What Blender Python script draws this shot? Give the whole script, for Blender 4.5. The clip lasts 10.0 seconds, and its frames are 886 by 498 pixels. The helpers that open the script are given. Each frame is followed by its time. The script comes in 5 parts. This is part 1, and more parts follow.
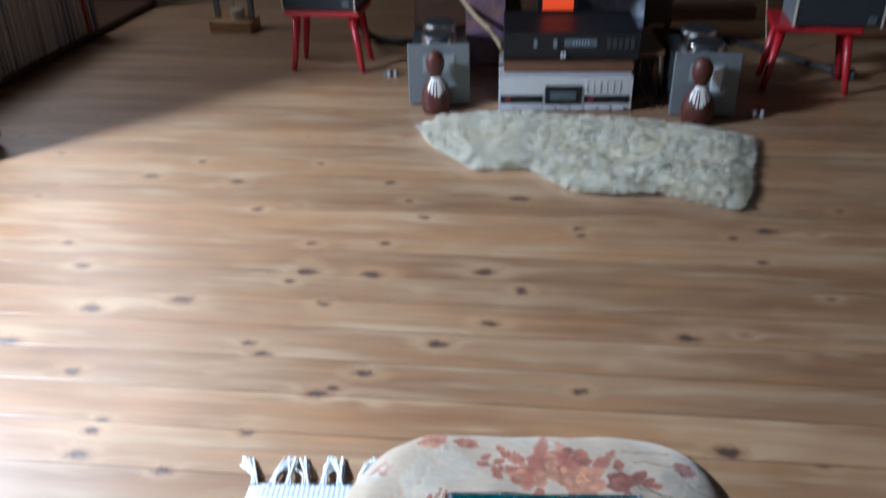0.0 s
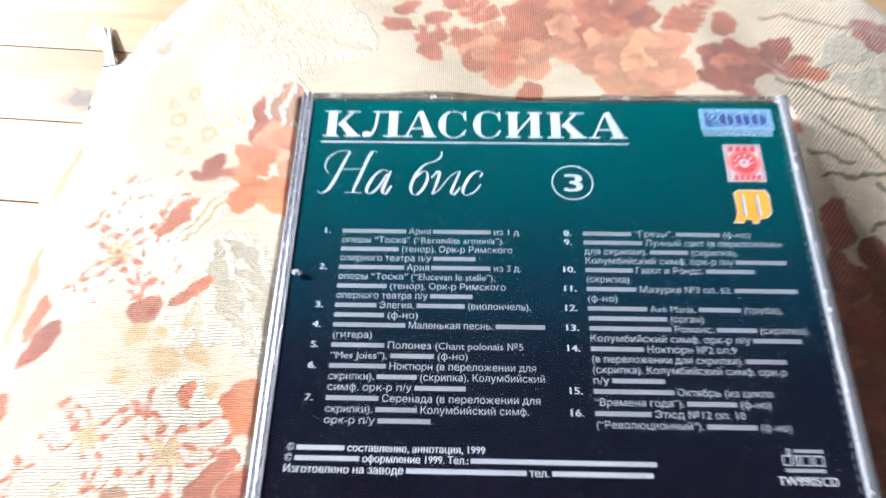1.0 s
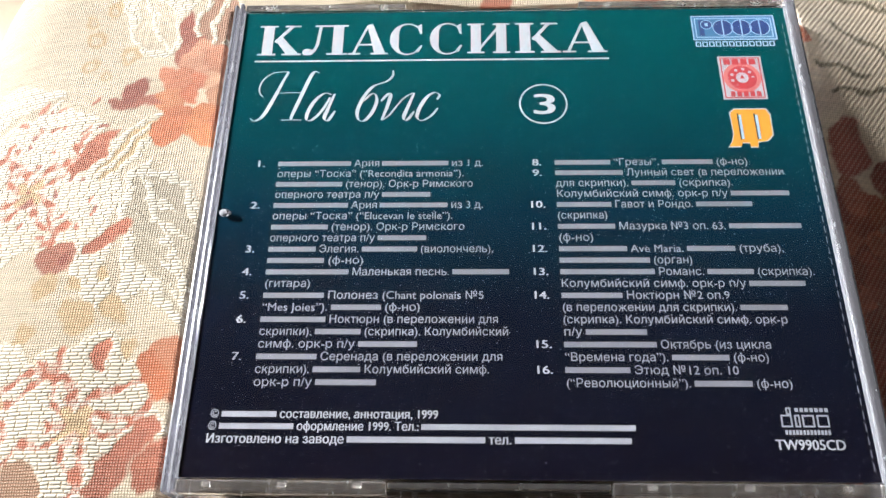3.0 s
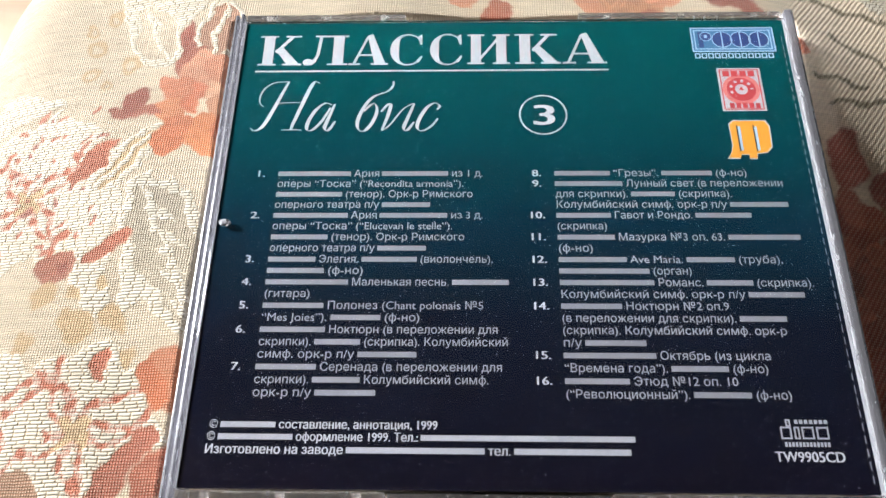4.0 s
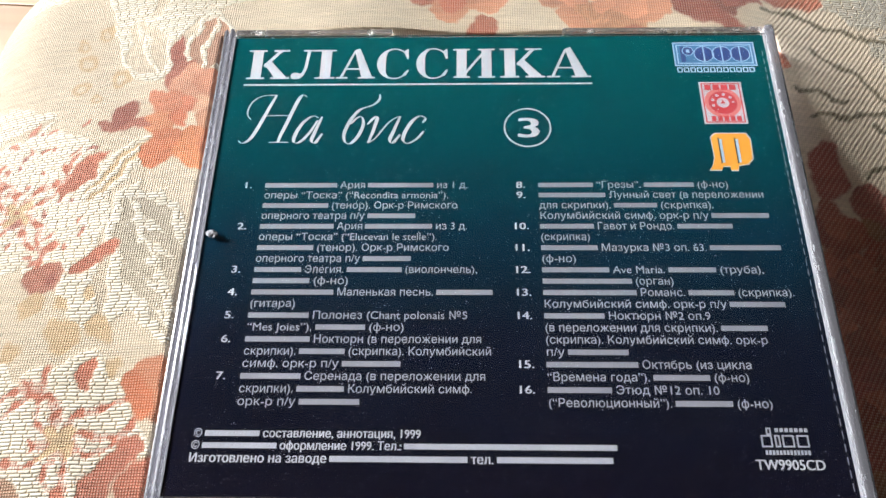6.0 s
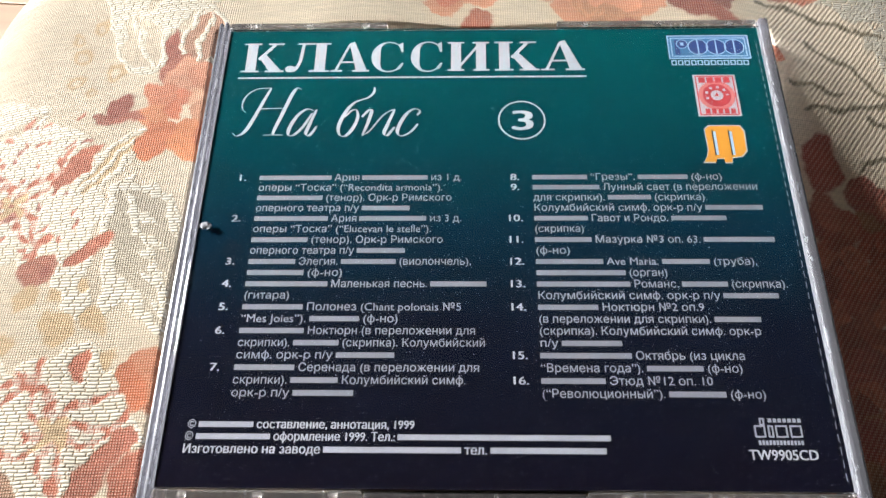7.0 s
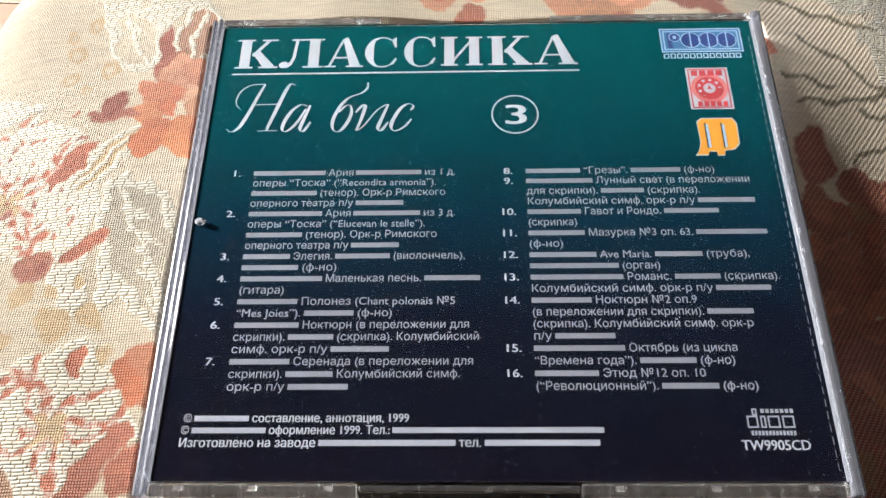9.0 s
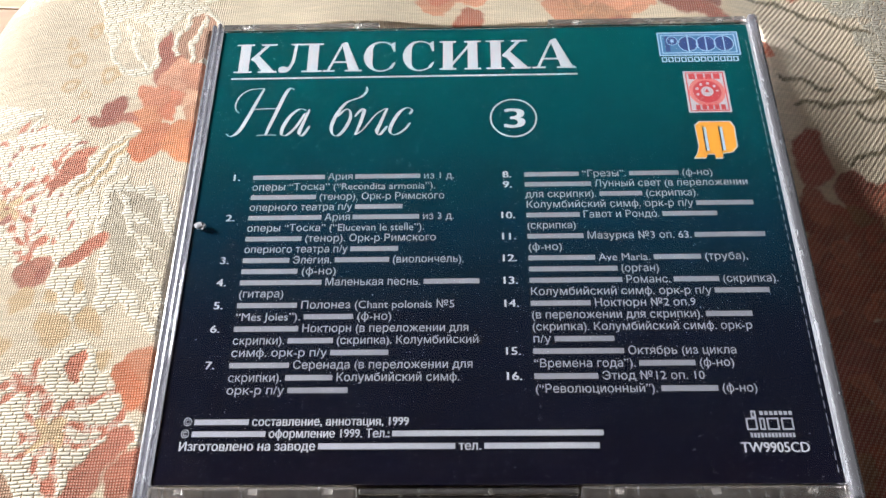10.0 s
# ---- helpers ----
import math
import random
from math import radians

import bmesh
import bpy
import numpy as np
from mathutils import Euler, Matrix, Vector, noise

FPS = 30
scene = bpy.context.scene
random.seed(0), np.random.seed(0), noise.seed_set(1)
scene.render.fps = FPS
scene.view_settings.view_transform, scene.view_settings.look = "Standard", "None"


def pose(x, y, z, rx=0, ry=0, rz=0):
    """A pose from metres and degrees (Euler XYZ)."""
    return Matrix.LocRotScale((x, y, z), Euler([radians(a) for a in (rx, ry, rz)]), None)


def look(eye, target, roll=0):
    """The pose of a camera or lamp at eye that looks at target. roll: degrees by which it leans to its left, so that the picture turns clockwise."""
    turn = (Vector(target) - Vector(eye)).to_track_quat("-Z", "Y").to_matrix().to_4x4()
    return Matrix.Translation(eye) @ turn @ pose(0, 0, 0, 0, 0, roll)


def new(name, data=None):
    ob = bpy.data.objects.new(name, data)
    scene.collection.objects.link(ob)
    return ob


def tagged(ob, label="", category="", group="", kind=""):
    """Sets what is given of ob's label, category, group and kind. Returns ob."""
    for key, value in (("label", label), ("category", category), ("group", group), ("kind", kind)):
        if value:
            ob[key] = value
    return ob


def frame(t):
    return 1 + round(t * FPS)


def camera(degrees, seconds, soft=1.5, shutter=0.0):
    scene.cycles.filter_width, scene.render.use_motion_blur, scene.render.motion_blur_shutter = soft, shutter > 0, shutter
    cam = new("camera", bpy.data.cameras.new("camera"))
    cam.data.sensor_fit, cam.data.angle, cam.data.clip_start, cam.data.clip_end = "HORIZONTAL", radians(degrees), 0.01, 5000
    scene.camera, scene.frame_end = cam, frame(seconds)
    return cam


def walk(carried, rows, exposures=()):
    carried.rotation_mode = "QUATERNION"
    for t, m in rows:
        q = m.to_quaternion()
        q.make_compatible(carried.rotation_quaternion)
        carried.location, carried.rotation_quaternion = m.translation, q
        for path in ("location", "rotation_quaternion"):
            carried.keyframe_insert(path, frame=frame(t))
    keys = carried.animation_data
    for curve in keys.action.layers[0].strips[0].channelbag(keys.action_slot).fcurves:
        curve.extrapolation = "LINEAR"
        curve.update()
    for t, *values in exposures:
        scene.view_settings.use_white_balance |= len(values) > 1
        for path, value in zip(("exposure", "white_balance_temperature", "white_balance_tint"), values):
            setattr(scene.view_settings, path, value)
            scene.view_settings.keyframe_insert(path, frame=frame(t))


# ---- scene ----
PATH = [
    (0, (-0.04861, -0.37776, 0.87765), (-0.06640, -0.03559, 0.67124), -1.45),
    (0.1, (-0.04222, -0.36136, 0.86877), (-0.06213, -0.02725, 0.64974), -1.60),
    (0.2, (-0.03945, -0.34521, 0.84700), (-0.05897, -0.02168, 0.61259), -1.30),
    (0.3, (-0.03605, -0.32257, 0.82265), (-0.05374, -0.01678, 0.56540), -1.28),
    (0.4, (-0.03324, -0.29176, 0.79132), (-0.04941, -0.00476, 0.51317), -1.27),
    (0.5, (-0.03081, -0.24921, 0.75742), (-0.04455, 0.01560, 0.45795), -1.50),
    (0.6, (-0.02732, -0.20082, 0.71556), (-0.04031, 0.03982, 0.39630), -1.84),
    (0.7, (-0.02477, -0.15989, 0.67429), (-0.03927, 0.05849, 0.33948), -2.70),
    (0.8, (-0.02100, -0.13800, 0.63500), (-0.11900, 0.94300, -1.04500), -3.20),
    (0.9, (-0.02164, -0.11202, 0.60986), (-0.03564, 0.08772, 0.26358), -2.81),
    (1, (-0.02192, -0.10284, 0.59116), (-0.03395, 0.09727, 0.24502), -2.25),
    (1.1, (-0.01800, -0.09500, 0.58000), (-0.10400, 0.88200, -1.16300), -4.20),
    (1.2, (-0.01620, -0.09100, 0.57300), (-0.09700, 0.86700, -1.18100), -4.80),
    (1.3, (-0.01300, -0.08900, 0.56700), (-0.10000, 0.84600, -1.19800), -5.60),
    (1.5, (-0.00572, -0.08964, 0.56631), (-0.02420, 0.09133, 0.21006), -6.52),
    (1.7, (-0.00650, -0.09218, 0.56609), (-0.01977, 0.08831, 0.20937), -5.09),
    (2, (-0.00734, -0.09091, 0.56753), (-0.01880, 0.08222, 0.20712), -4.33),
    (2.5, (-0.00947, -0.08944, 0.56573), (-0.02307, 0.08318, 0.20516), -4.43),
    (4, (-0.01082, -0.08840, 0.56609), (-0.02360, 0.08813, 0.20738), -3.65),
    (4.5, (-0.01016, -0.08896, 0.56665), (-0.02246, 0.09053, 0.20940), -3.36),
    (5, (-0.00938, -0.09028, 0.56766), (-0.02120, 0.09180, 0.21171), -3.17),
    (5.5, (-0.00878, -0.09041, 0.56738), (-0.02038, 0.09328, 0.21224), -3.13),
    (7, (-0.00688, -0.09260, 0.56597), (-0.01765, 0.09222, 0.21139), -2.98),
    (7.5, (-0.00780, -0.09373, 0.56741), (-0.01891, 0.08988, 0.21221), -3.06),
    (8, (-0.00678, -0.09399, 0.56705), (-0.01785, 0.08918, 0.21162), -3.16),
    (8.5, (-0.00559, -0.09384, 0.56671), (-0.01704, 0.08943, 0.21135), -3.48),
    (9, (-0.00548, -0.09357, 0.56633), (-0.01624, 0.08998, 0.21109), -3.40),
    (9.5, (-0.00515, -0.09369, 0.56665), (-0.01621, 0.09036, 0.21168), -3.60),
    (10, (-0.00554, -0.09392, 0.56664), (-0.01573, 0.09142, 0.21232), -3.38),
]
cam = camera(56.2, 10.0, soft=1.5, shutter=0.45)
EXPOSURES = [(0.0, -0.6, 5150, 8), (0.5, -0.58, 5650, 8), (0.8, 0.05, 5900, 8), (1.2, 0.60, 6150, 10), (1.7, 0.60, 6400, 10), (2.5, 0.30, 6450, 10), (4.0, 0.06, 6500, 10), (10.0, -0.02, 6500, 10)]
walk(cam, [(t, look(eye, target, roll)) for t, eye, target, roll in PATH], EXPOSURES)

# ---- world and light ----
world = bpy.data.worlds.new("sky")
scene.world = world
world.use_nodes = True
wn = world.node_tree.nodes
sky = wn.new("ShaderNodeTexSky")
sky.sky_type, sky.sun_disc, sky.sun_elevation, sky.sun_rotation = "NISHITA", False, radians(34), radians(-78)
world.node_tree.links.new(sky.outputs[0], wn["Background"].inputs[0])
wn["Background"].inputs[1].default_value = 0.06


def window_light(name, place, target, width, height, watts, colour, spread=180.0):
    """An area lamp set at a window's opening; spread narrows its beam for a steeper falloff."""
    data = bpy.data.lights.new(name, "AREA")
    data.shape, data.size, data.size_y, data.energy, data.color = "RECTANGLE", width, height, watts, colour
    data.spread = radians(spread)
    ob = new(name, data)
    ob.matrix_world = look(place, target)
    return ob


SUN_WINDOW = (-2.03, 0.85, 1.40)
window_light("window_light", SUN_WINDOW, (-0.9, 0.35, 0.0), 0.26, 0.30, 128, (0.965, 0.985, 1.0), 148)
# guessed second window, its warm power set to fill the shaded back floor
window_light("window_light", (-2.03, 2.55, 1.50), (-0.9, 1.7, 0.0), 0.80, 0.60, 23, (1.0, 0.93, 0.84))
# weak bluish fill from behind, no known source
window_light("window_light", (0.4, -1.72, 1.75), (0.2, 0.4, 0.5), 0.9, 0.8, 0.6, (0.80, 0.90, 1.0))


# ---- materials ----
class Nodes:
    """A short way to write a node material."""

    def __init__(self, name):
        self.mat = bpy.data.materials.new(name)
        self.mat.use_nodes = True
        self.tree = self.mat.node_tree
        self.bsdf = self.tree.nodes["Principled BSDF"]

    def put(self, socket, value):
        if isinstance(value, bpy.types.NodeSocket):
            self.tree.links.new(value, socket)
        elif isinstance(value, (tuple, list)) and len(value) == 3 and socket.type == "RGBA":
            socket.default_value = (*value, 1)
        else:
            socket.default_value = value

    def node(self, kind, out=0, settings=(), **inputs):
        n = self.tree.nodes.new("ShaderNode" + kind)
        chosen = dict(settings)
        if "operation" in chosen:
            n.operation = chosen["operation"]
        if "rotation_type" in chosen:
            n.rotation_type = chosen["rotation_type"]
        if "layer_name" in chosen:
            n.layer_name = chosen["layer_name"]
        if "attribute_name" in chosen:
            n.attribute_name = chosen["attribute_name"]
        if "data_type" in chosen:
            n.data_type = chosen["data_type"]
        for key, value in inputs.items():
            k = int(key[1:]) if key[0] == "i" and key[1:].isdigit() else key.replace("_", " ")
            self.put(n.inputs[k], value)
        return n.outputs[out]

    def math(self, op, a, b=0.0, c=0.0):
        return self.node("Math", settings={"operation": op}, i0=a, i1=b, i2=c)

    def vec(self, op, a, b=(0, 0, 0), out=0):
        return self.node("VectorMath", out=out, settings={"operation": op}, i0=a, i1=b)

    def mix(self, f, a, b, how="MIX"):
        n = self.tree.nodes.new("ShaderNodeMix")
        n.data_type, n.blend_type = "RGBA", how
        for k, v in ((0, f), (6, a), (7, b)):
            self.put(n.inputs[k], v)
        return n.outputs[2]

    def ramp(self, f, *stops):
        n = self.tree.nodes.new("ShaderNodeValToRGB")
        self.put(n.inputs[0], f)
        while len(n.color_ramp.elements) < len(stops):
            n.color_ramp.elements.new(0.5)
        for e, (p, c) in zip(n.color_ramp.elements, stops):
            e.position, e.color = p, (*(c if isinstance(c, tuple) else (c, c, c)), 1)
        return n.outputs[0]

    def noise(self, vector, scale, detail=3.0, rough=0.55, out=0):
        return self.node("TexNoise", out=out, Vector=vector, Scale=scale, Detail=detail, Roughness=rough)

    def where(self, kind="Object"):
        return self.node("TexCoord", out={"Generated": 0, "UV": 2, "Object": 3}[kind])

    def place(self):
        return self.node("NewGeometry", out=0)

    def scaled(self, vector, scale, turn=(0, 0, 0)):
        return self.node("Mapping", Vector=vector, Scale=scale, Rotation=turn)

    def bump(self, height, strength, distance):
        self.put(self.bsdf.inputs["Normal"], self.node("Bump", Strength=strength, Distance=distance, Height=height))

    def set(self, **values):
        for key, value in values.items():
            self.put(self.bsdf.inputs[key.replace("_", " ")], value)
        return self.mat


def plain(name, colour, rough=0.5, metal=0.0, vary=0.15, scale=60.0, bump=0.0, coat=0.0):
    """A painted, moulded or turned surface with faint blotches, grain and smudges."""
    n = Nodes(name)
    p = n.where()
    big, fine = n.noise(p, scale * 0.15, 3), n.noise(p, scale, 4)
    f = n.math("MULTIPLY_ADD", fine, 0.4, n.math("MULTIPLY", big, 0.6))
    dark = tuple(c * (1 - vary) for c in colour)
    light = tuple(min(1.0, c * (1 + vary)) for c in colour)
    n.set(Base_Color=n.ramp(f, (0.3, dark), (0.7, light)), Metallic=metal, Coat_Weight=coat,
          Roughness=n.math("MULTIPLY_ADD", big, 0.25, max(0.0, rough - 0.12)))
    if bump:
        n.bump(fine, bump, 0.002)
    return n.mat


def wood(name, light, dark, rough=0.5, along=(1, 14, 14), scale=7.0):
    """Planed wood with its grain along the first axis of its object."""
    n = Nodes(name)
    p = n.scaled(n.where(), along)
    warp = n.noise(p, scale * 0.4, 2)
    g = n.noise(n.vec("ADD", p, n.node("CombineXYZ", X=warp, Y=warp, Z=warp)), scale, 6, 0.65)
    n.set(Base_Color=n.ramp(g, (0.3, dark), (0.72, light)), Roughness=n.math("MULTIPLY_ADD", g, 0.2, rough - 0.1))
    n.bump(g, 0.25, 0.002)
    return n.mat


FLOOR_TURN = -3.9     # degrees by which the boards run off the room's axis
BOARD = 0.088
KNOTS = [(-0.55, 1.25), (-0.17, 1.21), (-0.24, 0.68), (0.11, 0.64), (-0.40, 0.54), (-0.73, 0.68), (-0.61, 0.89), (0.31, 0.78),
         (0.31, 0.51), (-0.34, 0.88), (-0.03, 0.82), (-0.42, 0.73), (-0.45, 0.76), (-0.64, 0.54), (-0.50, 0.46), (-0.88, 0.76),
         (-0.77, 0.86), (-0.39, 0.99), (-0.26, 0.98), (-0.40, 1.10), (-0.26, 1.38), (-0.63, 1.39), (-0.85, 1.42), (0.04, 1.30),
         (-0.04, 0.99), (0.03, 0.92), (-0.12, 0.76), (-0.31, 0.63), (-0.64, 0.49), (-0.92, 1.10), (-0.85, 1.01), (0.16, 1.16),
         (0.55, 1.15), (-0.384, 0.394), (-0.437, 0.23)]


def floor_wood():
    """Varnished pine boards: long grain that bends round dark knots."""
    n = Nodes("pine_floor")
    turn = Matrix.Rotation(radians(-FLOOR_TURN), 2)
    p = n.node("VectorRotate", settings={"rotation_type": "Z_AXIS"}, Vector=n.place(), Angle=radians(-FLOOR_TURN))
    flat = n.vec("MULTIPLY", p, (1, 1, 0))
    lucky = n.node("ObjectInfo", out=5)
    rng = random.Random(4)
    near = None
    wob = n.vec("SCALE", n.vec("SUBTRACT", n.noise(flat, 70, 2, out=1), (0.5, 0.5, 0.5)))
    wob.node.inputs["Scale"].default_value = 0.021
    wobbled = n.vec("ADD", flat, wob)
    for x, y in KNOTS:
        c = turn @ Vector((x, y))
        size = rng.uniform(0.5, 1.05)
        d = n.vec("MULTIPLY", n.vec("SUBTRACT", wobbled, (c.x, c.y, 0)), (50 / size, 92 / size, 0))
        d = n.vec("LENGTH", d, out=1)
        near = d if near is None else n.math("MINIMUM", near, d)
    small = n.node("TexVoronoi", Vector=n.scaled(n.vec("ADD", flat, n.node("CombineXYZ", X=n.math("MULTIPLY", lucky, 7.0))), (6.5, 10.0, 0)), Scale=1.0, Randomness=1.0)
    near = n.math("MINIMUM", near, n.math("MULTIPLY", small, 15.0))
    halo = n.node("MapRange", Value=near, i1=0.6, i2=4.0, i3=1.0, i4=0.0)
    bend = n.math("MULTIPLY", n.math("MULTIPLY", halo, halo), 0.035)
    shifted = n.vec("ADD", flat, n.node("CombineXYZ", X=n.math("MULTIPLY", lucky, 30.0), Y=n.math("ADD", bend, n.math("MULTIPLY", lucky, 9.0)), Z=0.0))
    long = n.noise(n.scaled(shifted, (1.6, 42, 1)), 1.0, 4, 0.6)
    fine = n.noise(n.scaled(shifted, (9, 300, 1)), 1.0, 5, 0.65)
    broad = n.noise(n.scaled(shifted, (2.2, 7, 1)), 1.0, 3)
    g = n.math("ADD", n.math("MULTIPLY", long, 0.34), n.math("ADD", n.math("MULTIPLY", fine, 0.20), n.math("MULTIPLY", broad, 0.46)))
    base = n.ramp(g, (0.32, (0.200, 0.098, 0.044)), (0.48, (0.320, 0.186, 0.096)), (0.66, (0.480, 0.330, 0.195)))
    flame = n.noise(n.scaled(shifted, (3.5, 24, 1)), 1.0, 2, 0.5)
    base = n.mix(n.node("MapRange", Value=flame, i1=0.50, i2=0.72, i3=0.0, i4=0.55), base, (0.44, 0.230, 0.095))
    base = n.mix(n.node("MapRange", Value=flame, i1=0.46, i2=0.30, i3=0.0, i4=0.50), base, (0.56, 0.42, 0.27))
    tone = n.ramp(lucky, (0.0, (0.82, 0.80, 0.78)), (1.0, (1.12, 1.08, 1.02)))
    base = n.mix(1.0, base, tone, "MULTIPLY")
    base = n.mix(n.math("MULTIPLY", halo, 0.50), base, (0.50, 0.33, 0.18))
    collar = n.node("MapRange", Value=near, i1=1.1, i2=2.1, i3=1.0, i4=0.0)
    base = n.mix(n.math("MULTIPLY", collar, 0.55), base, (0.24, 0.11, 0.05))
    core = n.node("MapRange", Value=n.math("ADD", near, n.math("MULTIPLY", fine, 0.35)), i1=0.75, i2=1.45, i3=1.0, i4=0.0)
    base = n.mix(n.math("MULTIPLY", core, 0.86), base, (0.050, 0.030, 0.024))
    n.set(Base_Color=base, Roughness=n.math("MULTIPLY_ADD", fine, 0.18, 0.36), Coat_Weight=1.0, Coat_Roughness=0.42, Coat_IOR=1.75)
    n.bump(n.math("ADD", fine, n.math("MULTIPLY", core, -0.6)), 0.22, 0.0012)
    return n.mat


def tapestry():
    """Woven upholstery: the woven picture is carried by the mesh, the threads are drawn here."""
    n = Nodes("tapestry")
    uv = n.where("UV")
    col = n.node("VertexColor", settings={"layer_name": "weave_colour"})
    kind = n.node("Attribute", out=2, settings={"attribute_name": "brocade"})
    jitter = n.noise(uv, 260, 2)
    u = n.node("SeparateXYZ", out=0, Vector=uv)
    v = n.node("SeparateXYZ", out=1, Vector=uv)
    pitch = 2 * math.pi / 0.00062
    su = n.math("SINE", n.math("MULTIPLY", n.math("ADD", u, n.math("MULTIPLY", jitter, 0.0004)), pitch))
    sv = n.math("SINE", n.math("MULTIPLY", n.math("ADD", v, n.math("MULTIPLY", jitter, 0.0005)), pitch))
    plainweave = n.math("MULTIPLY", n.math("MULTIPLY_ADD", su, 0.5, 0.5), n.math("MULTIPLY_ADD", sv, 0.5, 0.5))
    plainweave = n.math("POWER", plainweave, 0.6)
    # a slanting rib towards one side of the cloth
    rib = n.math("SINE", n.math("MULTIPLY", n.math("ADD", n.math("SUBTRACT", u, n.math("MULTIPLY", v, 0.75)), n.math("MULTIPLY", jitter, 0.0006)), 2 * math.pi / 0.0014))
    rib = n.math("ADD", n.math("MULTIPLY_ADD", rib, 0.16, 0.42), n.math("MULTIPLY", plainweave, 0.4))
    aside = n.node("MapRange", Value=n.math("ADD", u, n.math("MULTIPLY", n.noise(uv, 30, 2), 0.03)), i1=0.082, i2=0.092, i3=0.0, i4=1.0)
    plainweave = n.node("Mix", settings={"data_type": "FLOAT"}, i0=aside, i2=plainweave, i3=rib)
    # long satin threads laid side by side, staggered like bricks; the ground shows between them
    sway = n.math("MULTIPLY_ADD", n.noise(uv, 120, 2), 0.0010, -0.0005)
    line = n.math("MULTIPLY", n.math("ADD", v, sway), 1 / 0.00082)
    row = n.math("FLOOR", line)
    across = n.math("SINE", n.math("MULTIPLY", n.math("FRACT", line), math.pi))
    stagger = n.math("MULTIPLY", n.math("FRACT", n.math("MULTIPLY", n.math("SINE", n.math("MULTIPLY", row, 12.9898)), 437.5)), 0.0029)
    stitch = n.math("FRACT", n.math("MULTIPLY", n.math("ADD", n.math("ADD", u, stagger), n.math("MULTIPLY", sway, 0.8)), 1 / 0.0029))
    ends = n.node("MapRange", Value=n.math("ABSOLUTE", n.math("SUBTRACT", stitch, 0.5)), i1=0.40, i2=0.50, i3=1.0, i4=0.15)
    satin = n.math("MULTIPLY", n.math("POWER", across, 0.7), ends)
    cover = n.math("MULTIPLY", n.node("MapRange", Value=satin, i1=0.24, i2=0.60, i3=0.0, i4=1.0), n.node("MapRange", Value=kind, i1=0.25, i2=0.6, i3=0.0, i4=1.0))
    thread = n.node("Mix", settings={"data_type": "FLOAT"}, i0=kind, i2=plainweave, i3=satin)
    shade = n.ramp(plainweave, (0.0, (0.74, 0.69, 0.63)), (0.35, (0.95, 0.94, 0.92)), (1.0, (1.12, 1.11, 1.09)))
    slub = n.ramp(n.noise(n.scaled(uv, (90, 900, 1)), 1.0, 3), (0.3, 0.86), (0.7, 1.08))
    blot = n.ramp(n.noise(uv, 14, 3), (0.3, (0.93, 0.90, 0.86)), (0.7, (1.04, 1.04, 1.04)))
    dots = n.node("MapRange", Value=plainweave, i1=0.55, i2=0.85, i3=0.0, i4=0.42)
    ground = n.mix(n.math("MULTIPLY", dots, n.math("SUBTRACT", 1.0, kind)), col, (0.76, 0.67, 0.54))
    ground = n.mix(1.0, ground, shade, "MULTIPLY")
    ivory = n.ramp(n.math("FRACT", n.math("MULTIPLY", row, 0.737)), (0.0, (0.70, 0.64, 0.52)), (1.0, (0.84, 0.80, 0.70)))
    base = n.mix(n.math("MULTIPLY", cover, 0.93), ground, ivory)
    base = n.mix(1.0, n.mix(1.0, base, slub, "MULTIPLY"), blot, "MULTIPLY")
    n.set(Base_Color=base, Roughness=0.72, Sheen_Weight=0.25, Sheen_Roughness=0.4, Specular_IOR_Level=0.35)
    height = n.math("ADD", thread, n.math("MULTIPLY", kind, 0.5))
    n.bump(height, 0.75, 0.00040)
    return n.mat


def glass(name, rough=0.02, tint=(0.97, 0.98, 0.98)):
    n = Nodes(name)
    smear = n.noise(n.where(), 45, 4)
    return n.set(Base_Color=tint, Transmission_Weight=1.0, IOR=1.49, Roughness=n.math("MULTIPLY", smear, rough * 2))


def rim_plastic():
    """The rough, half clear rim of the case; its grey colour stands in for silvery reflections."""
    n = Nodes("silvery_polystyrene")
    scuff = n.noise(n.scaled(n.where(), (1, 0.15, 1)), 900, 4)
    return n.set(Base_Color=(0.40, 0.40, 0.44), Transmission_Weight=0.70, IOR=1.49, Roughness=n.math("MULTIPLY_ADD", scuff, 0.25, 0.12))


def lip_plastic():
    """The clear end lips; a mottled pinkish tint stands in for the cloth seen through them."""
    n = Nodes("tinted_polystyrene")
    mottle = n.noise(n.scaled(n.where(), (1, 0.4, 1)), 500, 4)
    return n.set(Base_Color=n.ramp(mottle, (0.35, (0.46, 0.42, 0.40)), (0.65, (0.70, 0.66, 0.63))), Transmission_Weight=0.92, IOR=1.45,
                 Roughness=n.math("MULTIPLY_ADD", mottle, 0.3, 0.08))


def wool():
    """Cream fleece, each lock a little different, letting light through."""
    n = Nodes("cream_wool")
    lock = n.node("NewGeometry", out=8)
    big = n.noise(n.place(), 9, 3)
    f = n.math("MULTIPLY_ADD", lock, 0.12, n.math("MULTIPLY", big, 0.85))
    return n.set(Base_Color=n.ramp(f, (0.25, (0.98, 0.88, 0.58)), (0.65, (1.0, 0.96, 0.75))), Roughness=0.9, Subsurface_Weight=0.8,
                 Subsurface_Radius=(0.020, 0.018, 0.013), Subsurface_Scale=1.0, Specular_IOR_Level=0.1)


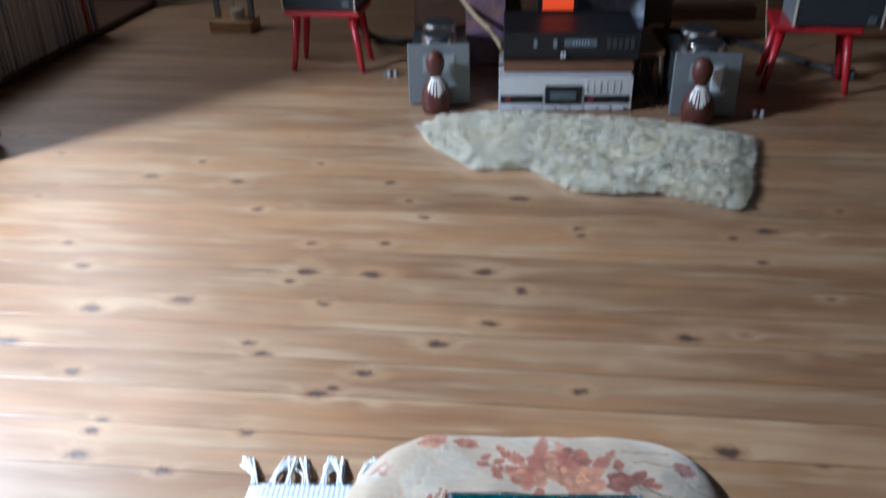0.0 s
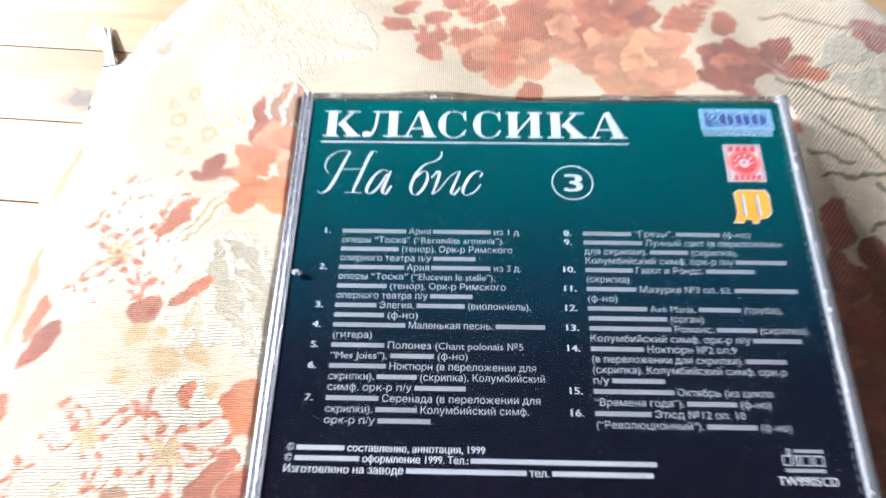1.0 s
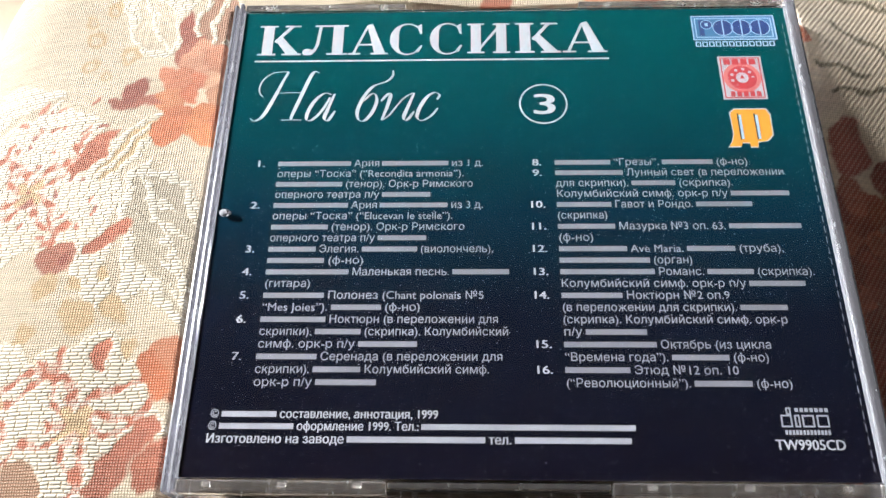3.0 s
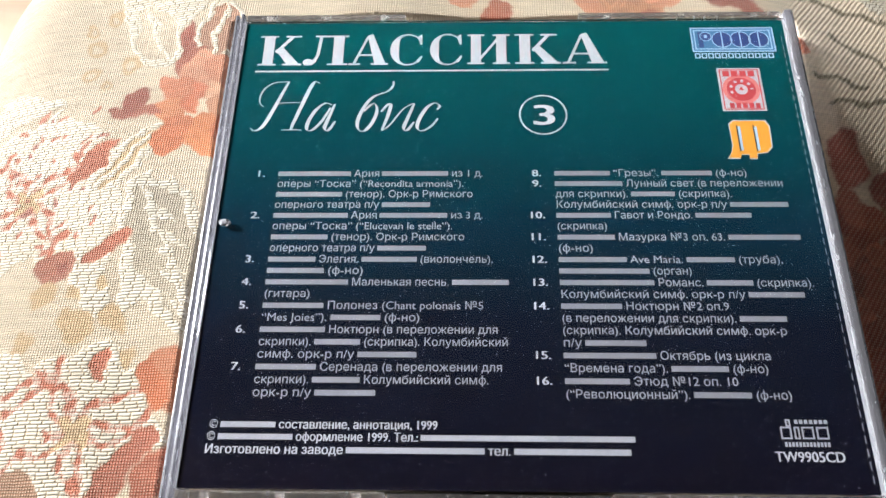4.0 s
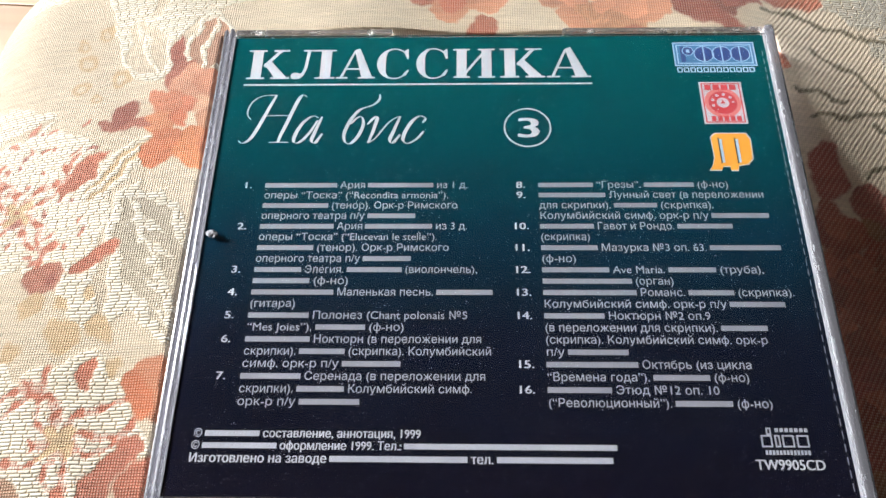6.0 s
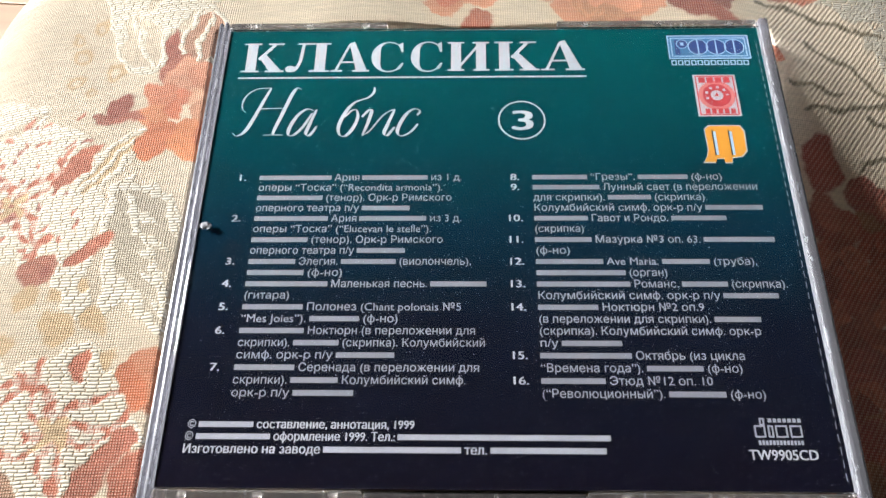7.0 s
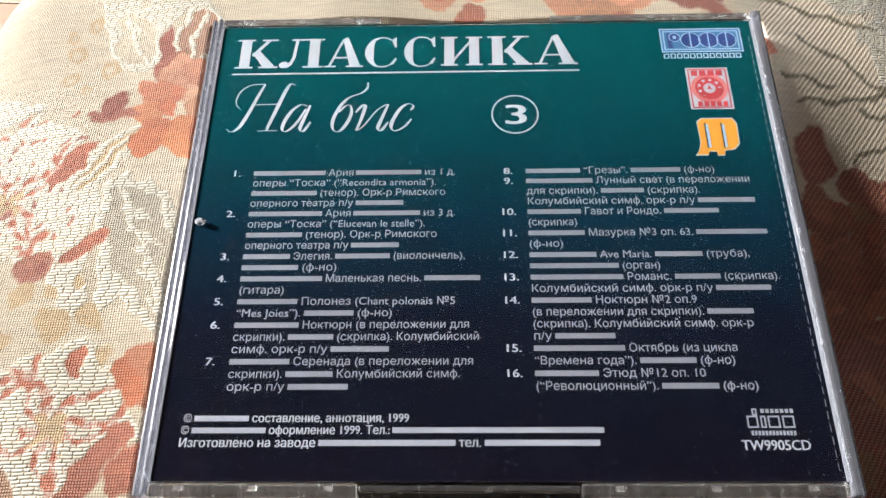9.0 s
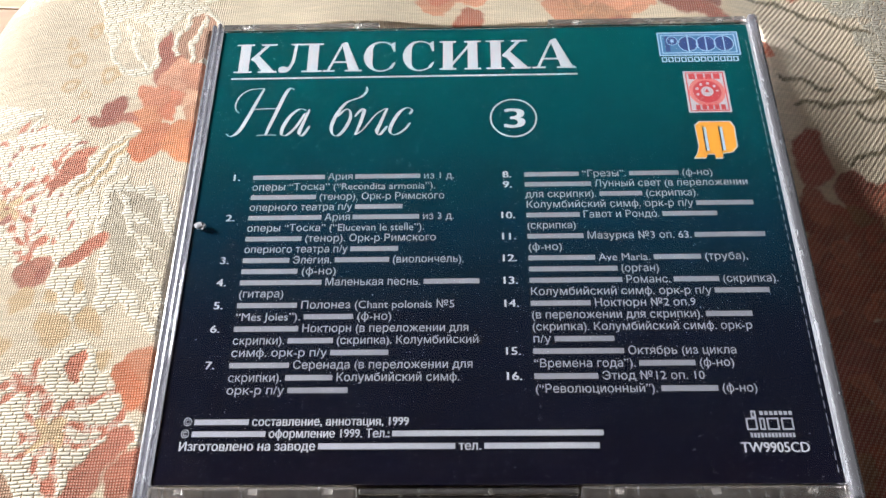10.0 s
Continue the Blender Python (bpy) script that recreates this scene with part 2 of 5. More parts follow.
def printed_card():
    """The printed inlay: green at its head, fading to a purple black."""
    n = Nodes("printed_card")
    p = n.where()
    y = n.node("SeparateXYZ", out=1, Vector=p)
    f = n.node("MapRange", Value=y, i1=-0.059, i2=0.059, i3=0.0, i4=1.0)
    f = n.math("ADD", f, n.math("MULTIPLY_ADD", n.noise(p, 90, 2), 0.05, -0.025))
    base = n.ramp(f, (0.0, (0.003, 0.003, 0.007)), (0.30, (0.003, 0.005, 0.011)), (0.50, (0.002, 0.014, 0.025)),
                  (0.70, (0.001, 0.031, 0.039)), (1.0, (0.001, 0.051, 0.053)))
    return n.set(Base_Color=base, Roughness=n.math("MULTIPLY_ADD", n.noise(p, 300, 3), 0.15, 0.55), Specular_IOR_Level=0.0)


def rag_weave():
    """Rag rug: bluish white weft with pairs of navy bands round an olive one."""
    n = Nodes("rag_weave")
    p = n.place()
    x, y = n.node("SeparateXYZ", out=0, Vector=p), n.node("SeparateXYZ", out=1, Vector=p)
    w = n.math("MULTIPLY_ADD", n.noise(p, 40, 2), 0.006, -0.003)
    q = n.math("WRAP", n.math("ADD", y, w), 0.363 + 0.046, 0.363 - 0.046)
    d = n.math("ABSOLUTE", n.math("SUBTRACT", q, 0.363))
    navy = n.math("COMPARE", d, 0.0195, 0.0036)
    olive = n.math("COMPARE", d, 0.0, 0.0055)
    weft = n.math("SINE", n.math("MULTIPLY", n.math("ADD", y, n.math("MULTIPLY", w, 0.3)), 2 * math.pi / 0.0065))
    warp = n.math("SINE", n.math("MULTIPLY", x, 2 * math.pi / 0.007))
    fuzz = n.noise(n.scaled(p, (60, 260, 1)), 1.0, 4)
    base = n.ramp(fuzz, (0.3, (0.52, 0.60, 0.70)), (0.7, (0.80, 0.84, 0.88)))
    base = n.mix(olive, base, (0.20, 0.21, 0.11))
    base = n.mix(navy, base, (0.022, 0.030, 0.060))
    n.set(Base_Color=base, Roughness=0.9, Sheen_Weight=0.2)
    n.bump(n.math("ADD", n.math("MULTIPLY", weft, 0.5), n.math("ADD", n.math("MULTIPLY", warp, 0.25), fuzz)), 0.7, 0.002)
    return n.mat


M = {
    "floor": floor_wood(),
    "gap": plain("dark_gap", (0.02, 0.012, 0.008), 0.9),
    "cloth": tapestry(),
    "glass": glass("clear_polystyrene", 0.03),
    "rim": rim_plastic(),
    "card": printed_card(),
    "ink": plain("white_ink", (0.33, 0.33, 0.355), 0.5, vary=0.03),
    "grey_ink": plain("grey_ink", (0.235, 0.235, 0.265), 0.5, vary=0.05),
    "faint_ink": plain("faint_ink", (0.15, 0.15, 0.17), 0.5, vary=0.08),
    # printed spine paper, greyed to imitate the rim's silver reflection
    "paper": plain("silver_glint_paper", (0.17, 0.17, 0.19), 0.6),
    "blue_ink": plain("blue_ink", (0.010, 0.030, 0.13), 0.5, vary=0.06),
    "mid_blue": plain("mid_blue_ink", (0.030, 0.115, 0.22), 0.5, vary=0.06),
    "pale_ink": plain("pale_blue_ink", (0.26, 0.37, 0.50), 0.5, vary=0.05),
    "red_ink": plain("red_ink", (0.34, 0.028, 0.035), 0.5, vary=0.06),
    "pink_ink": plain("pink_ink", (0.44, 0.13, 0.12), 0.5, vary=0.06),
    "yellow_ink": plain("yellow_ink", (0.50, 0.21, 0.018), 0.5, vary=0.06),
    "tray": plain("black_tray", (0.02, 0.02, 0.025), 0.4),
    "rag": rag_weave(),
    "yarn": plain("white_yarn", (0.74, 0.78, 0.80), 0.9, vary=0.12, scale=400),
    "navy_yarn": plain("navy_yarn", (0.04, 0.05, 0.08), 0.9, vary=0.12, scale=400),
    "wool": wool(),
    "lip": lip_plastic(),
    "red_paint": plain("red_paint", (0.42, 0.012, 0.022), 0.35, vary=0.10, coat=0.3),
    "grey_metal": plain("grey_hammered_metal", (0.20, 0.225, 0.24), 0.45, 0.3, 0.10, 220, 0.2),
    "grey_label": plain("grey_label", (0.30, 0.32, 0.33), 0.5),
    "chrome": plain("chrome", (0.75, 0.76, 0.78), 0.16, 1.0, 0.04),
    "can": plain("dark_can", (0.06, 0.065, 0.07), 0.35, 0.5, 0.1),
    "silver": plain("brushed_silver", (0.70, 0.71, 0.74), 0.42, 0.45, 0.06, 300),
    "black": plain("black_plastic", (0.008, 0.008, 0.010), 0.45, vary=0.15),
    "smoke": plain("smoked_window", (0.10, 0.12, 0.13), 0.15, vary=0.1),
    "bust": plain("red_brown_wood", (0.080, 0.018, 0.012), 0.5, vary=0.3, scale=80, coat=0.15),
    "bead": plain("white_beads", (0.75, 0.74, 0.72), 0.4, vary=0.08),
    "oak": wood("oak", (0.20, 0.095, 0.045), (0.09, 0.038, 0.018)),
    "pale_wood": wood("pale_wood", (0.52, 0.33, 0.17), (0.33, 0.18, 0.08)),
    "dark_wood": wood("dark_wood", (0.11, 0.052, 0.026), (0.04, 0.018, 0.010)),
    "grille": plain("dark_grille", (0.022, 0.026, 0.033), 0.75, vary=0.25, scale=900, bump=0.4),
    "veneer_edge": plain("pale_edge", (0.50, 0.46, 0.38), 0.5),
    "wall": wood("wall_boards", (0.125, 0.094, 0.070), (0.065, 0.048, 0.035), 0.65),
    "cable": plain("black_rubber", (0.012, 0.012, 0.013), 0.5),
    "tan_cable": plain("tan_cable", (0.42, 0.30, 0.17), 0.55),
    "white": plain("white_plastic", (0.72, 0.74, 0.80), 0.45, vary=0.05),
}


# ---- mesh helpers ----
def part(name, bm, material, parent=None, label="", smooth=False):
    """Links a bmesh as one mesh object, under a thing or a part."""
    me = bpy.data.meshes.new(name)
    bm.to_mesh(me)
    bm.free()
    for m in material if isinstance(material, (list, tuple)) else [material]:
        me.materials.append(m)
    if smooth:
        me.polygons.foreach_set("use_smooth", [True] * len(me.polygons))
    ob = new(name, me)
    ob.parent = parent
    return tagged(ob, label)


def thing(name, place, label, category, group="", turn=0.0):
    ob = new(name)
    ob.empty_display_size = 0.05
    ob.matrix_basis = pose(*place, 0, 0, turn)
    return tagged(ob, label, category, group)


def box(x0, x1, y0, y1, z0, z1, bevel=0.0, bm=None, m=None):
    """A box with rounded edges, added to bm or to a new bmesh."""
    bm = bm or bmesh.new()
    made = bmesh.ops.create_cube(bm, size=1.0)["verts"]
    for v in made:
        v.co = Vector(((x0 + x1) / 2 + v.co.x * (x1 - x0), (y0 + y1) / 2 + v.co.y * (y1 - y0), (z0 + z1) / 2 + v.co.z * (z1 - z0)))
    if m is not None:
        bmesh.ops.transform(bm, matrix=m, verts=made)
    if bevel:
        edges = list({e for v in made for e in v.link_edges})
        bmesh.ops.bevel(bm, geom=edges, offset=bevel, segments=2, affect="EDGES", profile=0.5)
    return bm


def tube(points, radii, sides=10, bm=None, caps=True):
    """A round bar of changing thickness along a line of points."""
    bm = bm or bmesh.new()
    pts = [Vector(p) for p in points]
    radii = radii if isinstance(radii, (list, tuple)) else [radii] * len(pts)
    rings = []
    for i, p in enumerate(pts):
        d = (pts[min(i + 1, len(pts) - 1)] - pts[max(i - 1, 0)]).normalized()
        a = d.orthogonal().normalized() if abs(d.z) < 0.9 else d.cross(Vector((0, 1, 0))).normalized()
        b = d.cross(a)
        rings.append([bm.verts.new(p + radii[i] * (a * math.cos(t) + b * math.sin(t))) for t in (2 * math.pi * k / sides for k in range(sides))])
    for r, s in zip(rings, rings[1:]):
        for k in range(sides):
            bm.faces.new((r[k], r[(k + 1) % sides], s[(k + 1) % sides], s[k]))
    if caps:
        bm.faces.new(rings[0][::-1])
        bm.faces.new(rings[-1])
    bmesh.ops.recalc_face_normals(bm, faces=bm.faces)
    return bm


def lathe(profile, sides=32, bm=None, centre=(0, 0, 0), squash=1.0):
    """A turned body from (radius, height) pairs."""
    bm = bm or bmesh.new()
    rings = []
    for r, z in profile:
        rings.append([bm.verts.new((centre[0] + r * math.cos(t), centre[1] + squash * r * math.sin(t), centre[2] + z)) for t in (2 * math.pi * k / sides for k in range(sides))])
    for r, s in zip(rings, rings[1:]):
        for k in range(sides):
            bm.faces.new((r[k], r[(k + 1) % sides], s[(k + 1) % sides], s[k]))
    bm.faces.new(rings[0][::-1])
    bm.faces.new(rings[-1])
    return bm


def smooth_line(points, steps=8):
    """A rounded line through the points."""
    p = [Vector(q) for q in points]
    p = [p[0]] + p + [p[-1]]
    out = []
    for a, b, c, d in zip(p, p[1:], p[2:], p[3:]):
        for k in range(steps):
            t = k / steps
            out.append(0.5 * (2 * b + (c - a) * t + (2 * a - 5 * b + 4 * c - d) * t * t + (3 * b - a - 3 * c + d) * t ** 3))
    return out + [p[-1]]


# ---- the room ----
X0, X1, Y0, Y1, TOP = -2.06, 2.45, -1.85, 3.35, 2.95


def wall(name, x0, x1, y0, y1, label, *openings):
    """A boarded wall 0.14 m thick; openings: along-range and height-range of each window."""
    bm = bmesh.new()
    along_y = (y1 - y0) > (x1 - x0)
    at, end = (y0, y1) if along_y else (x0, x1)
    strips = []
    for a0, a1, z0, z1 in openings:
        strips += [(at, a0, 0, TOP), (a0, a1, 0, z0), (a0, a1, z1, TOP)]
        at = a1
    for s0, s1, h0, h1 in strips + [(at, end, 0, TOP)]:
        box(*((x0, x1, s0, s1) if along_y else (s0, s1, y0, y1)), h0, h1, bm=bm)
    return tagged(part(name, bm, M["wall"]), label, "wall", kind="structure")


def window(name, centre, width, height, axis):
    """A plain wooden window frame with one mullion and two panes."""
    w = thing(name, centre, "painted wooden window with two panes", "window")
    w["kind"] = "structure"

    def bar(a0, a1, z0, z1):
        return box(-0.025, 0.025, a0, a1, z0, z1, 0.004) if axis == "x" else box(a0, a1, -0.025, 0.025, z0, z1, 0.004)

    for a0, a1, z0, z1 in ((-width / 2 - 0.05, width / 2 + 0.05, height / 2, height / 2 + 0.05), (-width / 2 - 0.05, width / 2 + 0.05, -height / 2 - 0.05, -height / 2),
                           (-width / 2 - 0.05, -width / 2, -height / 2, height / 2), (width / 2, width / 2 + 0.05, -height / 2, height / 2)):
        part("window_frame", bar(a0, a1, z0, z1), M["white"], w)
    return w


wall("wall_west", X0 - 0.14, X0, Y0 - 0.14, Y1 + 0.14, "brown boarded wall with a small window", (0.61, 1.09, 1.20, 1.60), (2.10, 3.00, 1.17, 1.83))
wall("wall_south", X0, X1, Y0 - 0.14, Y0, "brown boarded wall with an added, unseen window", (-0.08, 0.88, 1.3, 2.2))
wall("wall_north", X0, X1, Y1, Y1 + 0.14, "brown boarded wall")
wall("wall_east", X1, X1 + 0.14, Y0 - 0.14, Y1 + 0.14, "brown boarded wall")
tagged(part("ceiling", box(X0 - 0.14, X1 + 0.14, Y0 - 0.14, Y1 + 0.14, TOP, TOP + 0.1), M["wall"]), "brown boarded ceiling", "ceiling", kind="structure")
window("window_1", (X0 - 0.07, 0.85, 1.40), 0.38, 0.30, "x")
window("window_3", (X0 - 0.07, 2.55, 1.50), 0.80, 0.56, "x")
# unseen window, added to hold the fill lamp on the south side
window("fill_window", (0.40, Y0 - 0.07, 1.75), 0.86, 0.80, "y")


# ---- the footstool and its cover ----
PX, PY0, PY1 = 0.163, -0.166, 0.168     # half width, near and far side
PTOP, CROWN, ROLL, CORNER = 0.3985, 0.0105, 0.062, 0.085


def edge_distance(c, s):
    """How far the rounded outline lies from the middle along the direction (c, s)."""
    hx, hy = PX, (PY1 - PY0) / 2
    lo, hi = 0.0, 0.5
    for _ in range(40):
        r = (lo + hi) / 2
        qx, qy = abs(c * r) - (hx - CORNER), abs(s * r) - (hy - CORNER)
        d = math.hypot(max(qx, 0), max(qy, 0)) + min(max(qx, qy), 0) - CORNER
        lo, hi = (r, hi) if d < 0 else (lo, r)
    return lo


def widened(x, y):
    """The sideways bulge of the pad towards its near side, greater on the side turned to the light."""
    f = np.clip((0.13 - y) / 0.19, 0, 1)
    f = f * f * (3 - 2 * f)
    return x - 0.029 * f * np.clip((-x - 0.085) / 0.075, 0, 1) + 0.010 * f * np.clip((x - 0.085) / 0.075, 0, 1)


CREAM, PALE = (0.76, 0.645, 0.505), (0.83, 0.79, 0.69)
ROSE, CORAL, MAROON, TAN, SKY_TINT = (0.55, 0.170, 0.100), (0.70, 0.31, 0.185), (0.36, 0.095, 0.065), (0.44, 0.25, 0.16), (0.44, 0.40, 0.42)
HONEY, OLIVE, SHADOW = (0.68, 0.49, 0.29), (0.20, 0.165, 0.10), (0.52, 0.41, 0.27)


def weave_picture(x, y):
    """The woven flowers: the colour and the share of raised satin thread at each place, in millimetres."""
    rng = np.random.RandomState(3)
    col = np.empty((len(x), 3))
    col[:] = CREAM
    sat = np.zeros(len(x))
    order = np.argsort(y)
    band = np.split(order, np.searchsorted(y[order], np.arange(-256, 260, 4)))
    wob_x = x + 0.7 * np.sin(y * 0.55) + 0.4 * np.sin(x * 0.9 + y * 0.7) + 0.2 * np.sin(y * 2.1 + x)
    wob_y = y + 0.7 * np.sin(x * 0.5 + 1) + 0.4 * np.sin(y * 0.8 - x * 0.6) + 0.2 * np.sin(x * 1.9 - y)

    def paint(mask, colour, satin=None, some=slice(None)):
        m = np.clip(mask, 0, 1)[:, None]
        col[some] = col[some] * (1 - m) + np.array(colour) * m
        if satin is not None:
            sat[some] = sat[some] * (1 - m[:, 0]) + satin * m[:, 0]

    def petal(cx, cy, angle, length, width, colour, satin=0.0, vein=0.0, soft=0.9):
        """A leaf or petal with its base at (cx, cy), pointed at its tip."""
        a = math.radians(angle)
        reach = length + 5
        near = band[max(0, int((cy - reach + 260) / 4)):int((cy + reach + 260) / 4) + 1]
        near = np.concatenate(near) if near else np.array([], int)
        near = near[(abs(x[near] - cx) < reach) & (abs(y[near] - cy) < reach)]
        if not len(near):
            return
        u = (wob_x[near] - cx) * math.cos(a) + (wob_y[near] - cy) * math.sin(a)
        w = -(wob_x[near] - cx) * math.sin(a) + (wob_y[near] - cy) * math.cos(a)
        t = np.clip(u / length, 0, 1)
        half = width / 2 * np.sin(np.pi * t ** 0.8) ** 0.6
        m = np.clip((half - abs(w)) / soft + 0.5, 0, 1) * ((u > 0) & (u < length))
        tone = np.array(colour)[None, :] * (rng.uniform(0.92, 1.08) * (0.80 + 0.42 * t))[:, None]
        k = m[:, None]
        col[near] = col[near] * (1 - k) + tone * k
        sat[near] = sat[near] * (1 - m) + satin * m
        if vein:
            stripe = m * (np.sin((u * 0.8 + abs(w) * 1.6) * 1.5) > 0.15) * vein
            paint(stripe, PALE if satin else np.array(colour) * 0.62, None, near)

    def rose(cx, cy, r, colour, inner):
        for ring, count in ((1.0, 7), (0.72, 6), (0.45, 4)):
            start = rng.uniform(0, 360)
            for k in range(count):
                a = start + 360 * k / count + rng.uniform(-14, 14)
                px, py = cx + ring * r * 0.35 * math.cos(math.radians(a)), cy + ring * r * 0.35 * math.sin(math.radians(a))
                tone = [c * (1 - 0.18 * (k % 2)) for c in (colour if (k + count) % 3 else inner)]
                petal(px, py, a, r * 0.72 * ring, r * 0.75 * ring, tone, vein=0.35 * (k % 2))
        for k in range(5):
            a = start + 72 * k
            petal(cx - r * 0.12 * math.cos(math.radians(a)), cy - r * 0.12 * math.sin(math.radians(a)), a, r * 0.42, r * 0.36, [min(1, q * (0.86 + 0.16 * k % 0.4)) for q in inner], vein=0.3)

    def spray(cx, cy, angle, length, colour, leaf=6.0, pairs=5, satin=0.0):
        """A stem with leaves on both sides."""
        a = math.radians(angle)
        for k in range(pairs):
            f = length * (k + 0.4) / pairs
            px, py = cx + f * math.cos(a), cy + f * math.sin(a)
            s = leaf * (1.1 - 0.5 * k / pairs)
            petal(px, py, angle + 48, s, s * 0.5, colour, satin)
            petal(px, py, angle - 48, s, s * 0.5, colour, satin)
        petal(cx, cy, angle, length * 1.1, 1.6, colour, satin, soft=0.6)
        petal(cx + length * math.cos(a), cy + length * math.sin(a), angle, leaf, leaf * 0.5, colour, satin)

    def plume(cx, cy, angle, length, width, count=9):
        """A pale feathery leaf of raised satin threads."""
        for k in range(count):
            f = k / (count - 1) - 0.5
            petal(cx, cy, angle + f * 75, length * (1 - 0.9 * f * f), width / count * 2.2, SHADOW, 1.0, soft=0.7)
        petal(cx, cy, angle, length, width * 0.16, CREAM, 0.0)

    def satin_flower(cx, cy, r, count=8):
        """A pale flower of raised threads, with crimson ground between its curled petals."""
        start = rng.uniform(0, 360)
        for k in range(count):
            a = start + 360 * k / count
            petal(cx, cy, a, r * rng.uniform(0.85, 1.15), r * 0.85, SHADOW, 1.0, soft=1.4)
        for k in range(count):
            a = start + 360 * (k + 0.5) / count
            px, py = cx + r * 0.12 * math.cos(math.radians(a)), cy + r * 0.12 * math.sin(math.radians(a))
            for step in range(6):
                petal(px, py, a, r * 0.22, 2.3, ROSE, 0.20 if step % 2 else 0.45, soft=0.8)
                px, py, a = px + r * 0.15 * math.cos(math.radians(a)), py + r * 0.15 * math.sin(math.radians(a)), a + (16 if k % 2 else -14)
        for k in range(4):
            a = start + 90 * k
            petal(cx, cy, a, r * 0.26, 3.0, HONEY, 0.0, soft=0.6)

    def satin_leaf(cx, cy, angle, length, width, heart=None, rim=2.0):
        """A leaf rimmed with raised threads round a ribbed heart."""
        petal(cx, cy, angle, length, width, SHADOW, 1.0)
        a = math.radians(angle)
        petal(cx + rim * math.cos(a), cy + rim * math.sin(a), angle, length - 2.4 * rim, width - 2 * rim, heart or CREAM, 0.0, vein=0.30)
        petal(cx, cy, angle, length * 0.92, 1.8, SHADOW, 1.0, soft=0.6)

    def oval(cx, cy, r, colour, flat=1.0, satin=0.0):
        m = np.clip((r - np.hypot(wob_x - cx, (wob_y - cy) / flat)) / 0.8 + 0.5, 0, 1)
        paint(m, colour, satin)

    def vine(cx, cy, angle, length, bend, colour, width=1.1):
        a, px, py = angle, cx, cy
        for k in range(int(length / 3)):
            petal(px, py, a, 4.6, width * 1.5, colour, 0.2, soft=0.6)
            px, py, a = px + 3 * math.cos(math.radians(a)), py + 3 * math.sin(math.radians(a)), a + bend * (1 if k % 9 < 6 else -1.4)

    # pale plumes under everything
    for cx, cy, a, ln, w in ((-70, 78, 120, 46, 30), (-52, 82, 150, 44, 24), (-101, 60, 70, 40, 22), (-92, -22, 95, 42, 20), (-118, 40, 200, 30, 20),
                             (-104, -46, 30, 26, 18), (-112, -52, 200, 28, 20), (-60, -75, 250, 40, 24), (110, 40, 60, 40, 22), (88, 80, 20, 40, 24),
                             (20, -100, 280, 40, 26), (100, -60, 300, 40, 24), (-10, 128, 100, 34, 24), (-120, 90, 150, 34, 24)):
        plume(cx, cy, a, ln, w)
    # the great bunch beyond the case
    spray(42, 92, 55, 26, ROSE, 8, 6)
    spray(20, 100, 100, 24, CORAL, 8, 5)
    spray(-14, 98, 130, 26, ROSE, 8, 5)
    spray(58, 78, 15, 22, MAROON, 9, 4)
    spray(-16, 88, 165, 24, ROSE, 8, 4)
    spray(0, 112, 80, 26, ROSE, 8, 5)
    for cx, cy, a in ((-46, 103, 60), (-38, 100, 20), (-30, 92, 200), (-37, 87, 300), (-27, 106, 110), (-42, 95, 150), (-22, 96, 250)):
        petal(cx, cy, a, 11, 7.5, ROSE, vein=0.3)
    rose(8, 97, 20, ROSE, CORAL)
    rose(-10, 83, 15, CORAL, ROSE)
    rose(30, 80, 19, CORAL, (0.76, 0.36, 0.20))
    rose(26, 106, 14, ROSE, MAROON)
    rose(60, 80, 11, MAROON, ROSE)
    for cx, cy, a, ln in ((70, 84, 40, 17), (76, 78, 10, 16), (58, 92, 70, 16), (48, 74, 330, 20), (-2, 70, 250, 16), (64, 62, 320, 15), (36, 66, 280, 16)):
        petal(cx, cy, a, ln, 8, MAROON if ln > 16 else ROSE, vein=0.3)
    # beside the case: a great satin flower with crimson specks, under leaves
    for cx, cy, r in ((-118, 20, 17), (-108, 8, 13), (-128, 4, 14)):
        oval(cx, cy, r, SHADOW, 1.0, 0.9)
    satin_flower(-121, 12, 19)
    for k in range(46):
        px, py = rng.uniform(-132, -100), rng.uniform(-4, 38)
        petal(px, py, rng.uniform(20, 70), rng.uniform(2.0, 3.8), 1.8, ROSE if k % 3 else MAROON, 0.3, soft=0.6)
    satin_leaf(-91, 51, 112, 27, 15)
    satin_leaf(-104, 12, 52, 27, 9, HONEY)
    petal(-110, 16, 51, 17, 6, ROSE, vein=0.25)
    # the long ribbed blade that runs under the case
    satin_leaf(-91, 16, -64, 48, 20, (0.66, 0.58, 0.46), 2.6)
    for k in range(5):
        petal(-89 + 2.6 * k, 8 - 6 * k, -30 - 4 * k, 12, 1.5, SHADOW, 1.0, soft=0.6)
    for cx, cy, r in ((-112, 60, 2.8), (-109, 70, 2.6), (-112, 51, 2.4), (-102, 53, 2.8), (-116, 66, 2.0), (-107, 46, 1.8)):
        oval(cx, cy, r, HONEY, 1.1)
        oval(cx, cy, r * 0.45, CREAM, 1.1)
    # the coral rose and its dark leaves
    satin_leaf(-79, 50, 82, 24, 13, (0.50, 0.27, 0.18), 1.6)
    petal(-85, 49, 95, 17, 5, MAROON, vein=0.3)
    oval(-84.5, 51.5, 4.2, (0.42, 0.13, 0.085))
